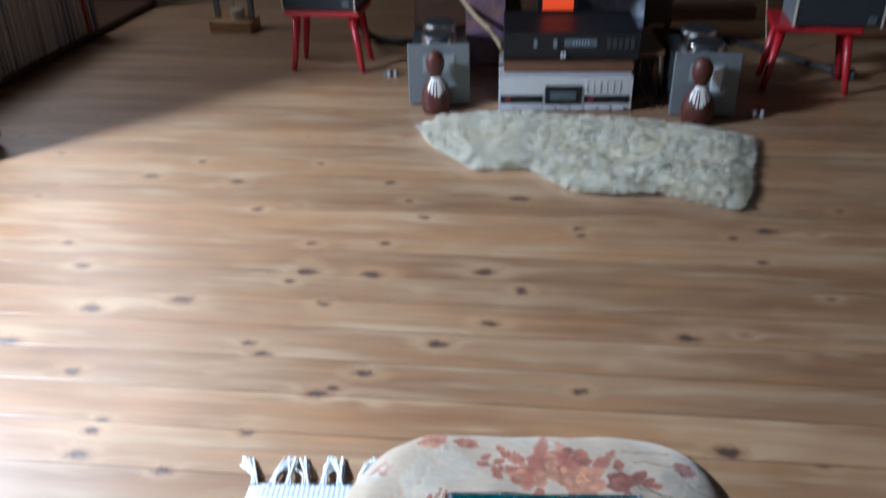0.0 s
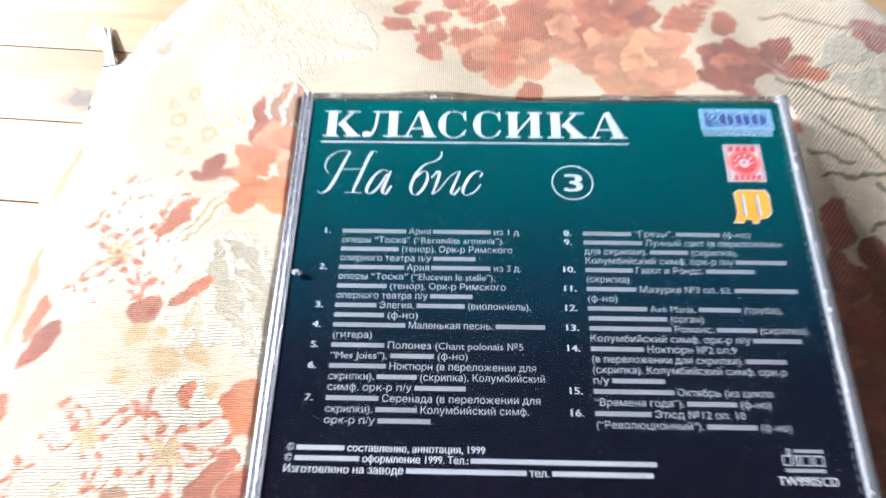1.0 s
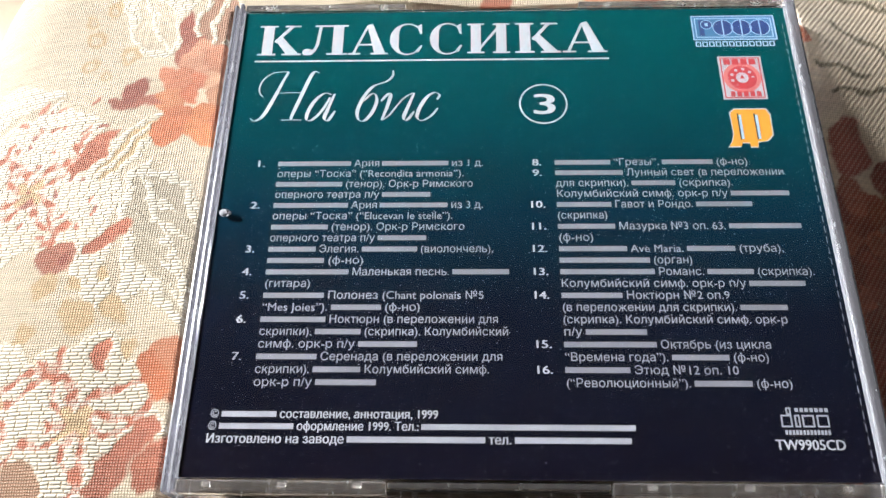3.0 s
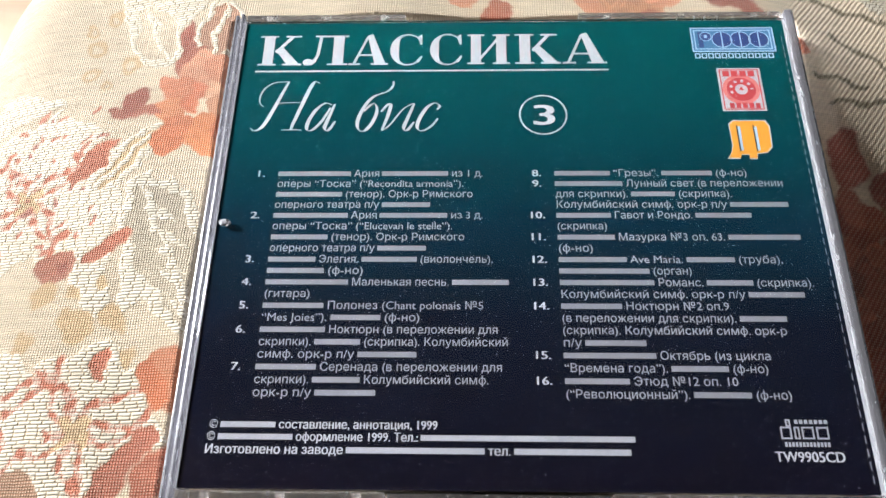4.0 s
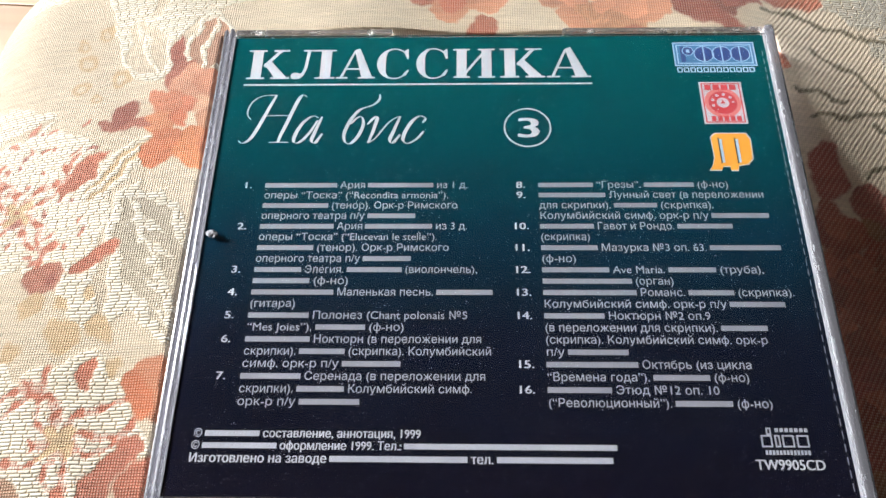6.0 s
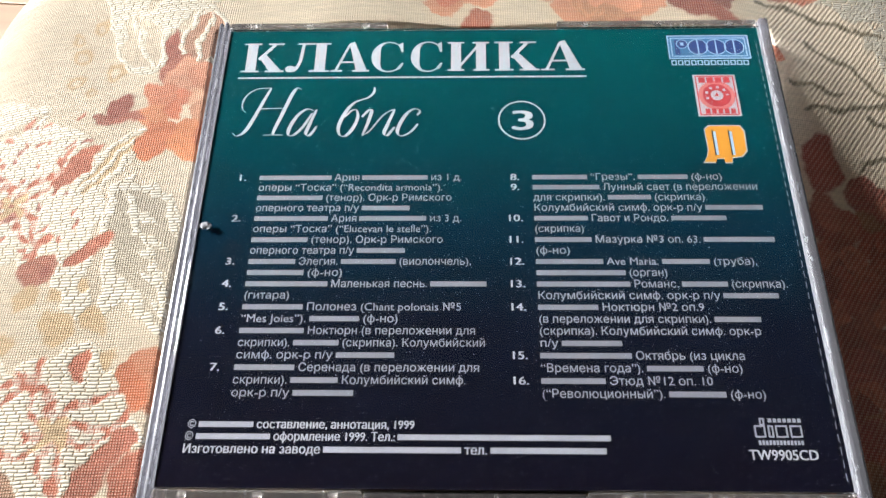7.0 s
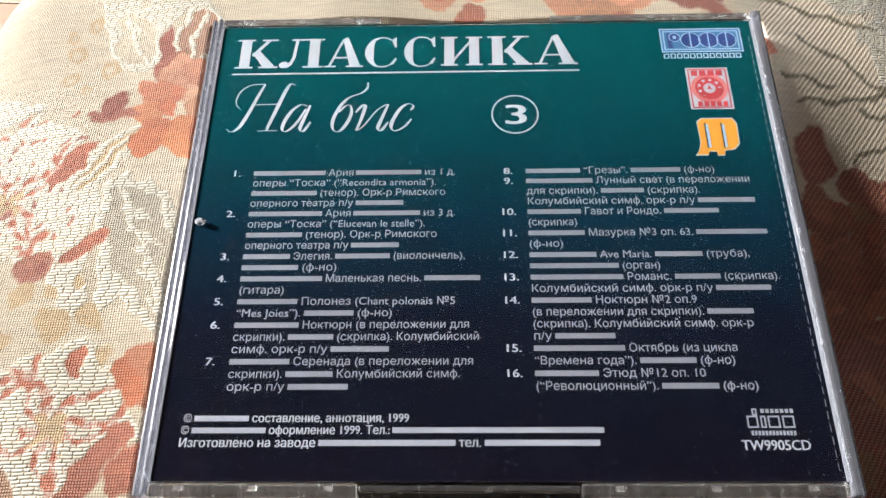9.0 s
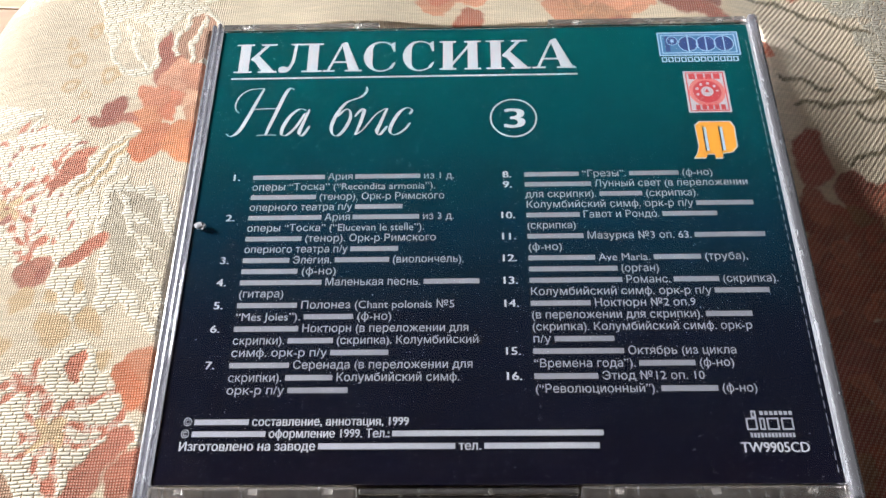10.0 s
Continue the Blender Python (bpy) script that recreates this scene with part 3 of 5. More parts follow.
    for cx, cy, a, ln, w, c in ((-80, 42, 100, 12, 12, (0.70, 0.33, 0.21)), (-82, 42, 165, 11, 9, (0.62, 0.22, 0.12)), (-78, 44, 40, 11, 11, (0.66, 0.27, 0.16)),
                                (-83, 37, 185, 9, 9, (0.70, 0.27, 0.13)), (-77, 38, 345, 9, 10, (0.72, 0.34, 0.20)), (-82, 34, 235, 13, 11, (0.66, 0.20, 0.085)),
                                (-78, 34, 285, 13, 11, (0.72, 0.25, 0.10)), (-75, 34, 320, 11, 9, (0.64, 0.18, 0.08)), (-81, 40, 20, 7, 5, (0.76, 0.42, 0.27)),
                                (-84, 41, 300, 8, 4, (0.60, 0.17, 0.08)), (-79, 38, 120, 7, 4, (0.62, 0.19, 0.10))):
        petal(cx, cy, a, ln, w, c, vein=0.18)
    petal(-104, 37, 358, 15, 4, (0.46, 0.15, 0.10))
    oval(-98, 41, 3.6, MAROON, 1.15)
    # towards the near side
    petal(-103, -6, 28, 15, 5, ROSE, vein=0.2)
    oval(-107.5, -8, 4.6, (0.50, 0.20, 0.14), 0.9)
    petal(-114, -6, 350, 10, 7, (0.48, 0.17, 0.11), vein=0.3)
    for cx, cy, r in ((-110, -14, 3.2), (-103, -14, 2.0), (-100, -22, 4.4), (-91, -21, 3.2), (-112, -26, 2.6), (-96, -12, 1.8), (-86, -30, 2.2)):
        oval(cx, cy, r, HONEY)
    oval(-106, -8, 1.6, MAROON)
    satin_flower(-95, -47, 19, 9)
    satin_flower(-116, -42, 15, 7)
    petal(-93, -36, 75, 8.5, 4.6, ROSE)
    oval(-73, -35, 8.8, (0.62, 0.23, 0.12), 0.85)
    petal(-82, -32, 300, 12, 6, (0.60, 0.17, 0.07))
    petal(-90, -63, 52, 22, 7, (0.50, 0.16, 0.10), vein=0.3)
    petal(-80, -62, 60, 16, 6, ROSE, vein=0.3)
    oval(-106, -60, 5.5, TAN)
    # further out, over the rolled edge
    petal(-134, -8, 230, 18, 9, MAROON, vein=0.5)
    petal(-142, 0, 250, 14, 8, ROSE)
    petal(-146, -28, 255, 17, 9, ROSE)
    petal(-150, 60, 250, 30, 7, CORAL)
    petal(-152, 20, 265, 34, 7, CORAL)
    rose(-128, 100, 10, (0.72, 0.42, 0.34), PALE)
    rose(-88, 132, 13, CORAL, ROSE)
    rose(-60, 128, 10, ROSE, CORAL)
    satin_flower(-140, -62, 18)
    satin_flower(-124, -96, 18)
    petal(-112, -72, 230, 20, 9, ROSE, vein=0.4)
    petal(-78, -66, 290, 18, 10, MAROON, vein=0.4)
    for cx, cy, r in ((-60, -84, 13), (-20, -92, 12), (30, -88, 14), (10, -120, 16), (-80, -110, 15)):
        rose(cx, cy, r, ROSE, CORAL)
        spray(cx, cy, 200 + cx, 20, TAN, 7, 4)
    for cx in (-26, -8, 18, 24):
        petal(cx, -70, 240 + cx, 13, 7, MAROON)
    # beyond the other edge of the case: dense crimson and brown flowers, their colours deepened for the shade there,
    # with thin twigs over the plain ground
    for cx, cy, r in ((88, 0, 12), (102, 8, 12), (80, -16, 12), (96, -14, 14), (112, -4, 14), (84, -34, 14), (104, -32, 15), (122, -22, 14), (78, -54, 14), (94, -54, 14),
                      (114, -48, 15), (134, -40, 14), (134, 6, 11), (122, -68, 15), (92, -84, 15), (134, -88, 14), (72, -74, 12)):
        rose(cx, cy, r, (0.34, 0.085, 0.045), (0.30, 0.135, 0.065) if int(cx) % 4 else (0.44, 0.13, 0.07))
    for cx, cy, a in ((84, 10, 200), (118, 26, 40), (92, -24, 210), (88, -44, 190), (140, 0, 20), (140, -50, 340), (76, -6, 240), (76, -28, 250)):
        petal(cx, cy, a, 18, 8, MAROON, vein=0.4)
    oval(82, 23, 5.2, MAROON, 1.5)
    petal(80, 16, 285, 12, 7, (0.40, 0.12, 0.07))
    petal(88, 20, 320, 15, 8, MAROON, vein=0.4)
    petal(96, 12, 20, 17, 6, ROSE, vein=0.4)
    rose(114, 102, 9, (0.40, 0.12, 0.10), MAROON)
    petal(124, 66, 330, 16, 8, MAROON)
    petal(132, 58, 310, 13, 8, ROSE)
    for cx, cy, a, ln, b in ((72, 74, 355, 36, -2.5), (84, 60, 335, 34, -2), (80, 38, 8, 30, 2), (98, 39, 345, 24, 3), (76, 46, 350, 16, 3), (92, 22, 35, 18, -3), (100, 70, 300, 28, 4),
                             (74, 104, 20, 50, -6), (112, 88, 300, 36, 9), (120, 84, 40, 34, -10), (66, 118, 350, 40, 5)):
        vine(cx, cy, a, ln, b, OLIVE if cy < 80 else TAN, 1.2)
    for cx, cy, a, ln in ((98, 72, 30, 12), (104, 76, 60, 11), (108, 68, 350, 12), (102, 66, 320, 10)):
        petal(cx, cy, a, ln, 5, (0.36, 0.31, 0.22), 0.5, vein=0.4)
    # bluish skylight on the far corner, painted into the cloth's colour
    sky_cast = np.clip(1.25 - np.hypot((x - 142) / 34, (y - 104) / 44), 0, 1) * 0.55
    paint(sky_cast * (np.sin(x * 0.9 + y * 0.5) * np.sin(y * 0.7) > -0.3), SKY_TINT, 0.6)
    ground = rng.uniform(-1, 1, 64)
    ramp = np.interp((x * 0.7 + y * 1.3) % 64, np.arange(64), ground)
    col *= (1 + 0.03 * ramp)[:, None]
    return col, sat


def footstool():
    """A square padded footstool: a dense upper cover that carries the woven picture, a plain side below."""
    t = thing("footstool", (0, 0, 0), "padded footstool in cream floral tapestry with red roses", "footstool")
    around, flat, rolled = 1400, 190, 120
    cy = (PY0 + PY1) / 2
    ang = np.linspace(0, 2 * np.pi, around, endpoint=False)
    c, s = np.cos(ang), np.sin(ang)
    edge = np.array([edge_distance(a, b) for a, b in zip(c, s)])
    bend = 0.20
    inner = edge - ROLL * (1 - math.sin(bend))
    rings = []
    first = 0.03
    for i in range(flat + 1):
        f = i / flat
        r = first + (inner - first) * f
        rings.append((r, np.full(around, PTOP - CROWN * f * f), r))
    for i in range(1, rolled + 1):
        a = bend + (math.pi / 2 - bend) * i / rolled
        rings.append((inner + ROLL * (math.sin(a) - math.sin(bend)), np.full(around, PTOP - CROWN - ROLL * (math.cos(bend) - math.cos(a))), inner + ROLL * (a - bend)))
    r, z, arc = (np.array(some) for some in zip(*rings))
    x, y = r * c, r * s + cy
    u, v = arc * c, arc * s + cy
    u, x = u + widened(x, y) - x, widened(x, y)
    # dents and puckers of the stuffing
    z = z + 0.0011 * np.sin(x * 55 + 1) * np.sin(y * 48 + 2) + 0.0006 * np.sin(x * 130 + y * 90)
    # lowered on the side turned from the light, most near the front, to shape the shade beside the case
    slump = np.clip((x - 0.050) / 0.050, 0, 1)
    slump = slump * slump * (3 - 2 * slump)
    near_side = np.clip((0.055 - y) / 0.085, 0, 1)
    z = z - slump * (0.0035 + 0.0095 * near_side * near_side * (3 - 2 * near_side))
    # the case presses a shallow bed into the top
    bed = np.clip((0.0742 - np.abs(x)) / 0.0010, 0, 1) * np.clip((0.0634 - np.abs(y)) / 0.0010, 0, 1)
    z = z - bed * np.maximum(z - 0.3886, 0)
    count = len(rings)
    verts = np.stack([x.ravel(), y.ravel(), z.ravel()], 1)
    i, j = np.meshgrid(np.arange(count - 1), np.arange(around), indexing="ij")
    k = (j + 1) % around
    faces = np.stack([i * around + j, (i + 1) * around + j, (i + 1) * around + k, i * around + k], -1).reshape(-1, 4)
    me = bpy.data.meshes.new("cover")
    me.from_pydata(verts.tolist(), [], faces.tolist())
    me.polygons.foreach_set("use_smooth", np.ones(len(faces), bool))
    col, sat = weave_picture(u.ravel() * 1000, v.ravel() * 1000)
    paint = me.color_attributes.new("weave_colour", "FLOAT_COLOR", "POINT")
    paint.data.foreach_set("color", np.concatenate([col, np.ones((len(col), 1))], 1).astype(np.float32).ravel())
    raised = me.attributes.new("brocade", "FLOAT", "POINT")
    raised.data.foreach_set("value", sat.astype(np.float32))
    layer = me.uv_layers.new(name="cloth")
    flatuv = np.stack([u.ravel(), v.ravel()], 1)
    layer.data.foreach_set("uv", flatuv[faces.ravel()].astype(np.float32).ravel())
    me.materials.append(M["cloth"])
    new("cover", me).parent = t
    # the side, down to the feet
    bm = bmesh.new()
    heights = [PTOP - CROWN - ROLL * math.cos(bend) + 0.001, 0.28, 0.20, 0.12, 0.07, 0.045]
    sides = 120
    loops = []
    for h in heights:
        row = []
        for n in range(sides):
            a = 2 * math.pi * n / sides
            e = edge_distance(math.cos(a), math.sin(a)) - (0.004 * math.sin(math.pi * (h - 0.045) / 0.28)) * math.sin(9 * a) ** 2
            row.append(bm.verts.new((widened(e * math.cos(a), e * math.sin(a) + cy), e * math.sin(a) + cy, h)))
        loops.append(row)
    uvs = bm.loops.layers.uv.new("cloth")
    for p, q in zip(loops, loops[1:]):
        for n in range(sides):
            f = bm.faces.new((p[n], q[n], q[(n + 1) % sides], p[(n + 1) % sides]))
            for w, l in enumerate(f.loops):
                l[uvs].uv = ((n + (w > 1)) * 0.0105, l.vert.co.z)
    bm.faces.new(loops[-1])
    side = part("side", bm, M["cloth"], t, smooth=True)
    n_side = len(side.data.vertices)
    paint = side.data.color_attributes.new("weave_colour", "FLOAT_COLOR", "POINT")
    rng = np.random.RandomState(8)
    tone = np.array(CREAM) * (1 + 0.1 * rng.randn(n_side, 1))
    blot = rng.rand(n_side) < 0.35
    tone[blot] = np.array(ROSE)
    paint.data.foreach_set("color", np.concatenate([tone, np.ones((n_side, 1))], 1).astype(np.float32).ravel())
    for px in (-0.13, 0.13):
        for py in (PY0 + 0.045, PY1 - 0.045):
            part("foot", lathe([(0.016, 0.0), (0.018, 0.004), (0.024, 0.046)], 16, centre=(px, py, 0)), M["dark_wood"], t, smooth=True)


footstool()


# ---- the disc case that lies on the footstool ----
from mathutils import geometry

MM = 0.001
FONT = bpy.data.curves.new("lettering", "FONT")
FONT_OB = new("lettering", FONT)


def letters(text):
    """The mesh of a text in the built-in font, one unit high, as vertices and triangles: its outlines, filled where they wind round a place."""
    FONT.body, FONT.size, FONT.resolution_u, FONT.fill_mode = text, 1.0, 3, "NONE"
    bpy.context.view_layer.update()
    solid = FONT_OB.evaluated_get(bpy.context.evaluated_depsgraph_get())
    me = solid.to_mesh()
    outline = [Vector(v.co[:2]) for v in me.vertices]
    edges = [tuple(e.vertices) for e in me.edges]
    solid.to_mesh_clear()
    # every loop of the outline, taken round in its own order
    follow = {}
    for i, j in edges:
        follow.setdefault(i, []).append(j)
        follow.setdefault(j, []).append(i)
    runs, seen = [], set()
    for start in range(len(outline)):
        if start in seen or start not in follow:
            continue
        i, nxt = start, start + 1 if start + 1 in follow[start] else follow[start][0]
        while nxt not in seen and nxt != start:
            seen.add(i)
            runs.append((i, nxt))
            ahead = [k for k in follow[nxt] if k != i]
            i, nxt = nxt, ahead[0] if ahead else start
        seen.add(i)
        runs.append((i, start))
    verts, _, tris, *_ = geometry.delaunay_2d_cdt(outline, runs, [], 0, 1e-5)
    a = np.array([outline[i] for i, _ in runs])
    b = np.array([outline[j] for _, j in runs])
    kept = []
    for t in tris:
        c = sum((verts[i] for i in t), Vector((0, 0))) / 3
        up = (a[:, 1] <= c.y) & (b[:, 1] > c.y)
        down = (a[:, 1] > c.y) & (b[:, 1] <= c.y)
        side = (b[:, 0] - a[:, 0]) * (c.y - a[:, 1]) - (c.x - a[:, 0]) * (b[:, 1] - a[:, 1])
        if np.sum(up & (side > 0)) - np.sum(down & (side < 0)):
            kept.append(tuple(t))
    return [tuple(v) for v in verts], kept


def line_mesh(runs, x0, x1, y, size):
    """One line of print from x0 to x1 (mm). A run is a text, or a number: a bar as long as so many letters; 'b' before it: bold."""
    bm = bmesh.new()
    x = 0.0
    pieces = []
    for bold, run in runs:
        if isinstance(run, str):
            verts, faces = letters(run)
            w = max(v[0] for v in verts) + 0.05
            for shift in (-0.02, 0.0, 0.02) if bold else (0.0,):
                pieces.append((verts, faces, x + shift, 0))
            x += w + (0.25 if run[-1] in ".," else 0.20)
        else:
            w = run * (0.62 if bold else 0.56)
            pieces.append(([(0, 0.08), (w, 0.08), (w, 0.55), (0, 0.55)], [(0, 1, 2, 3)], x, 1))
            x += w + 0.28
    total = x - 0.24
    k = (x1 - x0) / total
    for layer, (verts, faces, at, dull) in enumerate(pieces):
        vs = [bm.verts.new(((x0 + (at + a) * k) * MM, (y + (b - 0.34) * size) * MM, (layer % 3) * 0.000004)) for a, b in verts]
        for f in faces:
            made = bm.faces.new([vs[i] for i in f])
            made.material_index = dull
    for v in [v for v in bm.verts if not v.link_faces]:
        bm.verts.remove(v)
    return bm


def flat(shapes, step=0.012):
    """Flat pieces of print, each a loop of (x, y) in mm, stacked by hair's breadths."""
    bm = bmesh.new()
    for k, shape in enumerate(shapes):
        bm.faces.new([bm.verts.new((x * MM, y * MM, k * step * MM)) for x, y in shape])
    bmesh.ops.triangulate(bm, faces=bm.faces)
    for f in bm.faces:
        if f.normal.z < 0:
            f.normal_flip()
    return bm


def rect(x0, x1, y0, y1):
    return [(x0, y0), (x1, y0), (x1, y1), (x0, y1)]


def oval(cx, cy, rx, ry, sides=40):
    return [(cx + rx * math.cos(2 * math.pi * k / sides), cy + ry * math.sin(2 * math.pi * k / sides)) for k in range(sides)]


def ring(cx, cy, r0, r1, sides=56, start=0.0, end=360.0):
    """A ring as two-sided strips."""
    out = []
    for k in range(sides):
        a, b = (math.radians(start + (end - start) * (k + d) / sides) for d in (0, 1))
        out.append([(cx + r0 * math.cos(a), cy + r0 * math.sin(a)), (cx + r1 * math.cos(a), cy + r1 * math.sin(a)),
                    (cx + r1 * math.cos(b), cy + r1 * math.sin(b)), (cx + r0 * math.cos(b), cy + r0 * math.sin(b))])
    return out


def border(x0, x1, y0, y1, w):
    return [rect(x0, x1, y1 - w, y1), rect(x0, x1, y0, y0 + w), rect(x0, x0 + w, y0 + w, y1 - w), rect(x1 - w, x1, y0 + w, y1 - w)]


def pen(points, thin, thick, steps=10):
    """A pen stroke, thin at its ends and where it runs flat or upwards, thick where it comes down."""
    p = smooth_line([(a, b, 0) for a, b in points], steps)
    out = []
    edge = []
    for i, q in enumerate(p):
        d = (p[min(i + 1, len(p) - 1)] - p[max(i - 1, 0)])
        d = d.normalized() if d.length else Vector((1, 0, 0))
        slope = abs(d.dot(Vector((0.30, 0.95, 0))))
        f = math.sin(math.pi * min(1.0, 0.12 + i / (len(p) - 1) * 0.76))
        w = thin + (thick - thin) * slope ** 3 * f
        side = Vector((-d.y, d.x, 0)) * w / 2
        edge.append(((q + side)[:2], (q - side)[:2]))
    for (a, b), (c, d) in zip(edge, edge[1:]):
        out.append([a, b, d, c])
    return out


def serif_letters():
    """The heading, in upright letters with slab serifs: boxes of eight letters, 0 to 1 wide and high."""
    t, h = 0.055, 0.24     # thin and thick strokes
    foot = lambda a, b: [rect(a, b, 0, t), rect(a, b, 1 - t, 1)]  # noqa: E731
    ka = foot(0.0, 0.42) + [rect(0.10, 0.10 + h, 0, 1), [(0.36, 0.46), (0.70, 0.97), (0.80, 0.97), (0.42, 0.40)], rect(0.58, 0.95, 1 - t, 1),
                            [(0.38, 0.52), (0.52, 0.64), (0.95, 0.03), (0.66, 0.03)], rect(0.56, 1.0, 0, t)]
    el = [rect(0.24, 1.0, 1 - t, 1), rect(0.66, 0.66 + h, 0, 1), rect(0.54, 1.0, 0, t), [(0.34, 0.98), (0.41, 0.98), (0.36, 0.34), (0.28, 0.10), (0.20, 0.03), (0.22, 0.14), (0.29, 0.36)],
          oval(0.11, 0.10, 0.11, 0.11), [(0.02, 0.0), (0.2, 0.0), (0.3, 0.12), (0.24, 0.2), (0.1, 0.06)]]
    ah = [[(0.44, 0.98), (0.58, 1.04), (0.94, 0.02), (0.66, 0.02)], [(0.44, 0.98), (0.50, 0.98), (0.16, 0.02), (0.09, 0.02)], rect(0.22, 0.72, 0.30, 0.30 + t), rect(0.0, 0.30, 0, t), rect(0.56, 1.0, 0, t)]
    es = []
    for k in range(40):
        a, b = (math.radians(48 + 264 * (k + d) / 40) for d in (0, 1))

        def side(q):
            w = 0.045 + 0.215 * max(0.0, -math.cos(q)) ** 1.2
            return ((0.52 + 0.50 * math.cos(q), 0.5 + 0.53 * math.sin(q)), (0.52 + (0.50 - w) * math.cos(q), 0.5 + (0.53 - w * 0.25 - 0.03) * math.sin(q)))
        es.append([side(a)[0], side(a)[1], side(b)[1], side(b)[0]])
    es += [[(0.80, 0.92), (0.93, 1.02), (0.95, 0.66), (0.89, 0.66)], [(0.78, 0.12), (0.86, 0.06), (0.96, 0.26), (0.92, 0.30)]]
    ee = foot(0.0, 0.40) + foot(0.60, 1.0) + [rect(0.08, 0.08 + h, 0, 1), rect(0.68, 0.68 + h, 0, 1), [(0.30, 0.12), (0.30, 0.24), (0.70, 0.88), (0.70, 0.76)]]
    spans = ((108, 275, ka), (280, 450, el), (455, 605, ah), (608, 740, es), (760, 890, es), (905, 1065, ee), (1085, 1255, ka), (1262, 1428, ah))
    shapes = []
    for a, b, glyph in spans:
        x0, x1 = (-65.0 + (q - 103) / 1327 * 88.7 for q in (a, b))
        for shape in glyph:
            shapes.append([(x0 + p * (x1 - x0), 45.5 + q * 9.5) for p, q in shape])
    return shapes


def script_words():
    """The second heading, in a slanted script."""
    at = lambda pts: [(-64.2 + (a - 79) * 0.0651, 40.1 - (b - 266) * 0.0801) for a, b in pts]  # noqa: E731
    strokes = ([(118, 358), (104, 345), (100, 322), (114, 290), (150, 267), (205, 263)], [(205, 263), (182, 312), (152, 380), (126, 428), (98, 446), (78, 436)],
               [(324, 270), (306, 264), (288, 290), (258, 368), (236, 425), (232, 444)], [(196, 444), (235, 443), (272, 444)], [(160, 345), (215, 343), (268, 343)],
               [(378, 352), (352, 346), (318, 372), (294, 415), (292, 442), (312, 444), (345, 412), (374, 362)], [(390, 348), (370, 400), (358, 436), (372, 446), (396, 412)],
               [(607, 262), (606, 282), (584, 303), (534, 322), (500, 362), (480, 412), (486, 443), (508, 448), (534, 420), (550, 380), (544, 352), (526, 352), (502, 376)],
               [(566, 378), (590, 352), (602, 354), (590, 400), (572, 447)], [(572, 447), (600, 428), (646, 372), (684, 348)], [(690, 348), (668, 400), (654, 436), (666, 447), (692, 416)],
               [(776, 372), (786, 356), (766, 347), (738, 364), (712, 404), (704, 436), (722, 449), (756, 432), (780, 404)])
    shapes = []
    for k, s in enumerate(strokes):
        shapes += pen(at(s), 0.22, 0.95 if k in (1, 2, 5, 6, 7, 8, 10, 11) else 0.42)
    return shapes


def pitch(i):
    return 13.55 - 2.79 * i


# runs of print: a number stands for a struck-out name as long as so many letters
LEFT = [("1.", -7.6, [(1, 11), (0, "Ария"), (0, 11), (0, "из 1 д.")]), ("", -12.1, [(0, "оперы “Тоска” (“Recondita armonia”).")]), ("", -10.1, [(0, 11), (0, "(тенор). Орк-р Римского")]),
        ("", -19.8, [(0, "оперного театра п/у"), (0, 8)]), ("2.", -7.7, [(1, 11), (0, "Ария"), (0, 11), (0, "из 3 д.")]), ("", -14.6, [(0, "оперы “Тоска” (“Elucevan le stelle”).")]),
        ("", -12.0, [(0, 9), (0, "(тенор). Орк-р Римского")]), ("", -20.5, [(0, "оперного театра п/у"), (0, 8)]), ("3.", -5.5, [(1, 7), (0, "Элегия."), (0, 9), (0, "(виолончель),")]),
        ("", -34.5, [(0, 8), (0, "(ф-но)")]), ("4.", -2.1, [(1, 12), (0, "Маленькая песнь."), (0, 9)]), ("", -45.9, [(0, "(гитара)")]), ("5.", -7.8, [(1, 8), (0, "Полонез (Chant polonais №5")]),
        ("", -21.6, [(0, "“Mes Joies”)."), (0, 7), (0, "(ф-но)")]), ("6.", -4.8, [(1, 9), (0, "Ноктюрн (в переложении для")]), ("", -2.7, [(0, "скрипки)."), (0, 7), (0, "(скрипка). Колумбийский")]),
        ("", -21.9, [(0, "симф. орк-р п/у"), (0, 8)]), ("7.", -4.0, [(1, 8), (0, "Серенада (в переложении для")]), ("", -6.7, [(0, "скрипки)."), (0, 7), (0, "Колумбийский симф.")]), ("", -30.2, [(0, "орк-р п/у"), (0, 8)])]
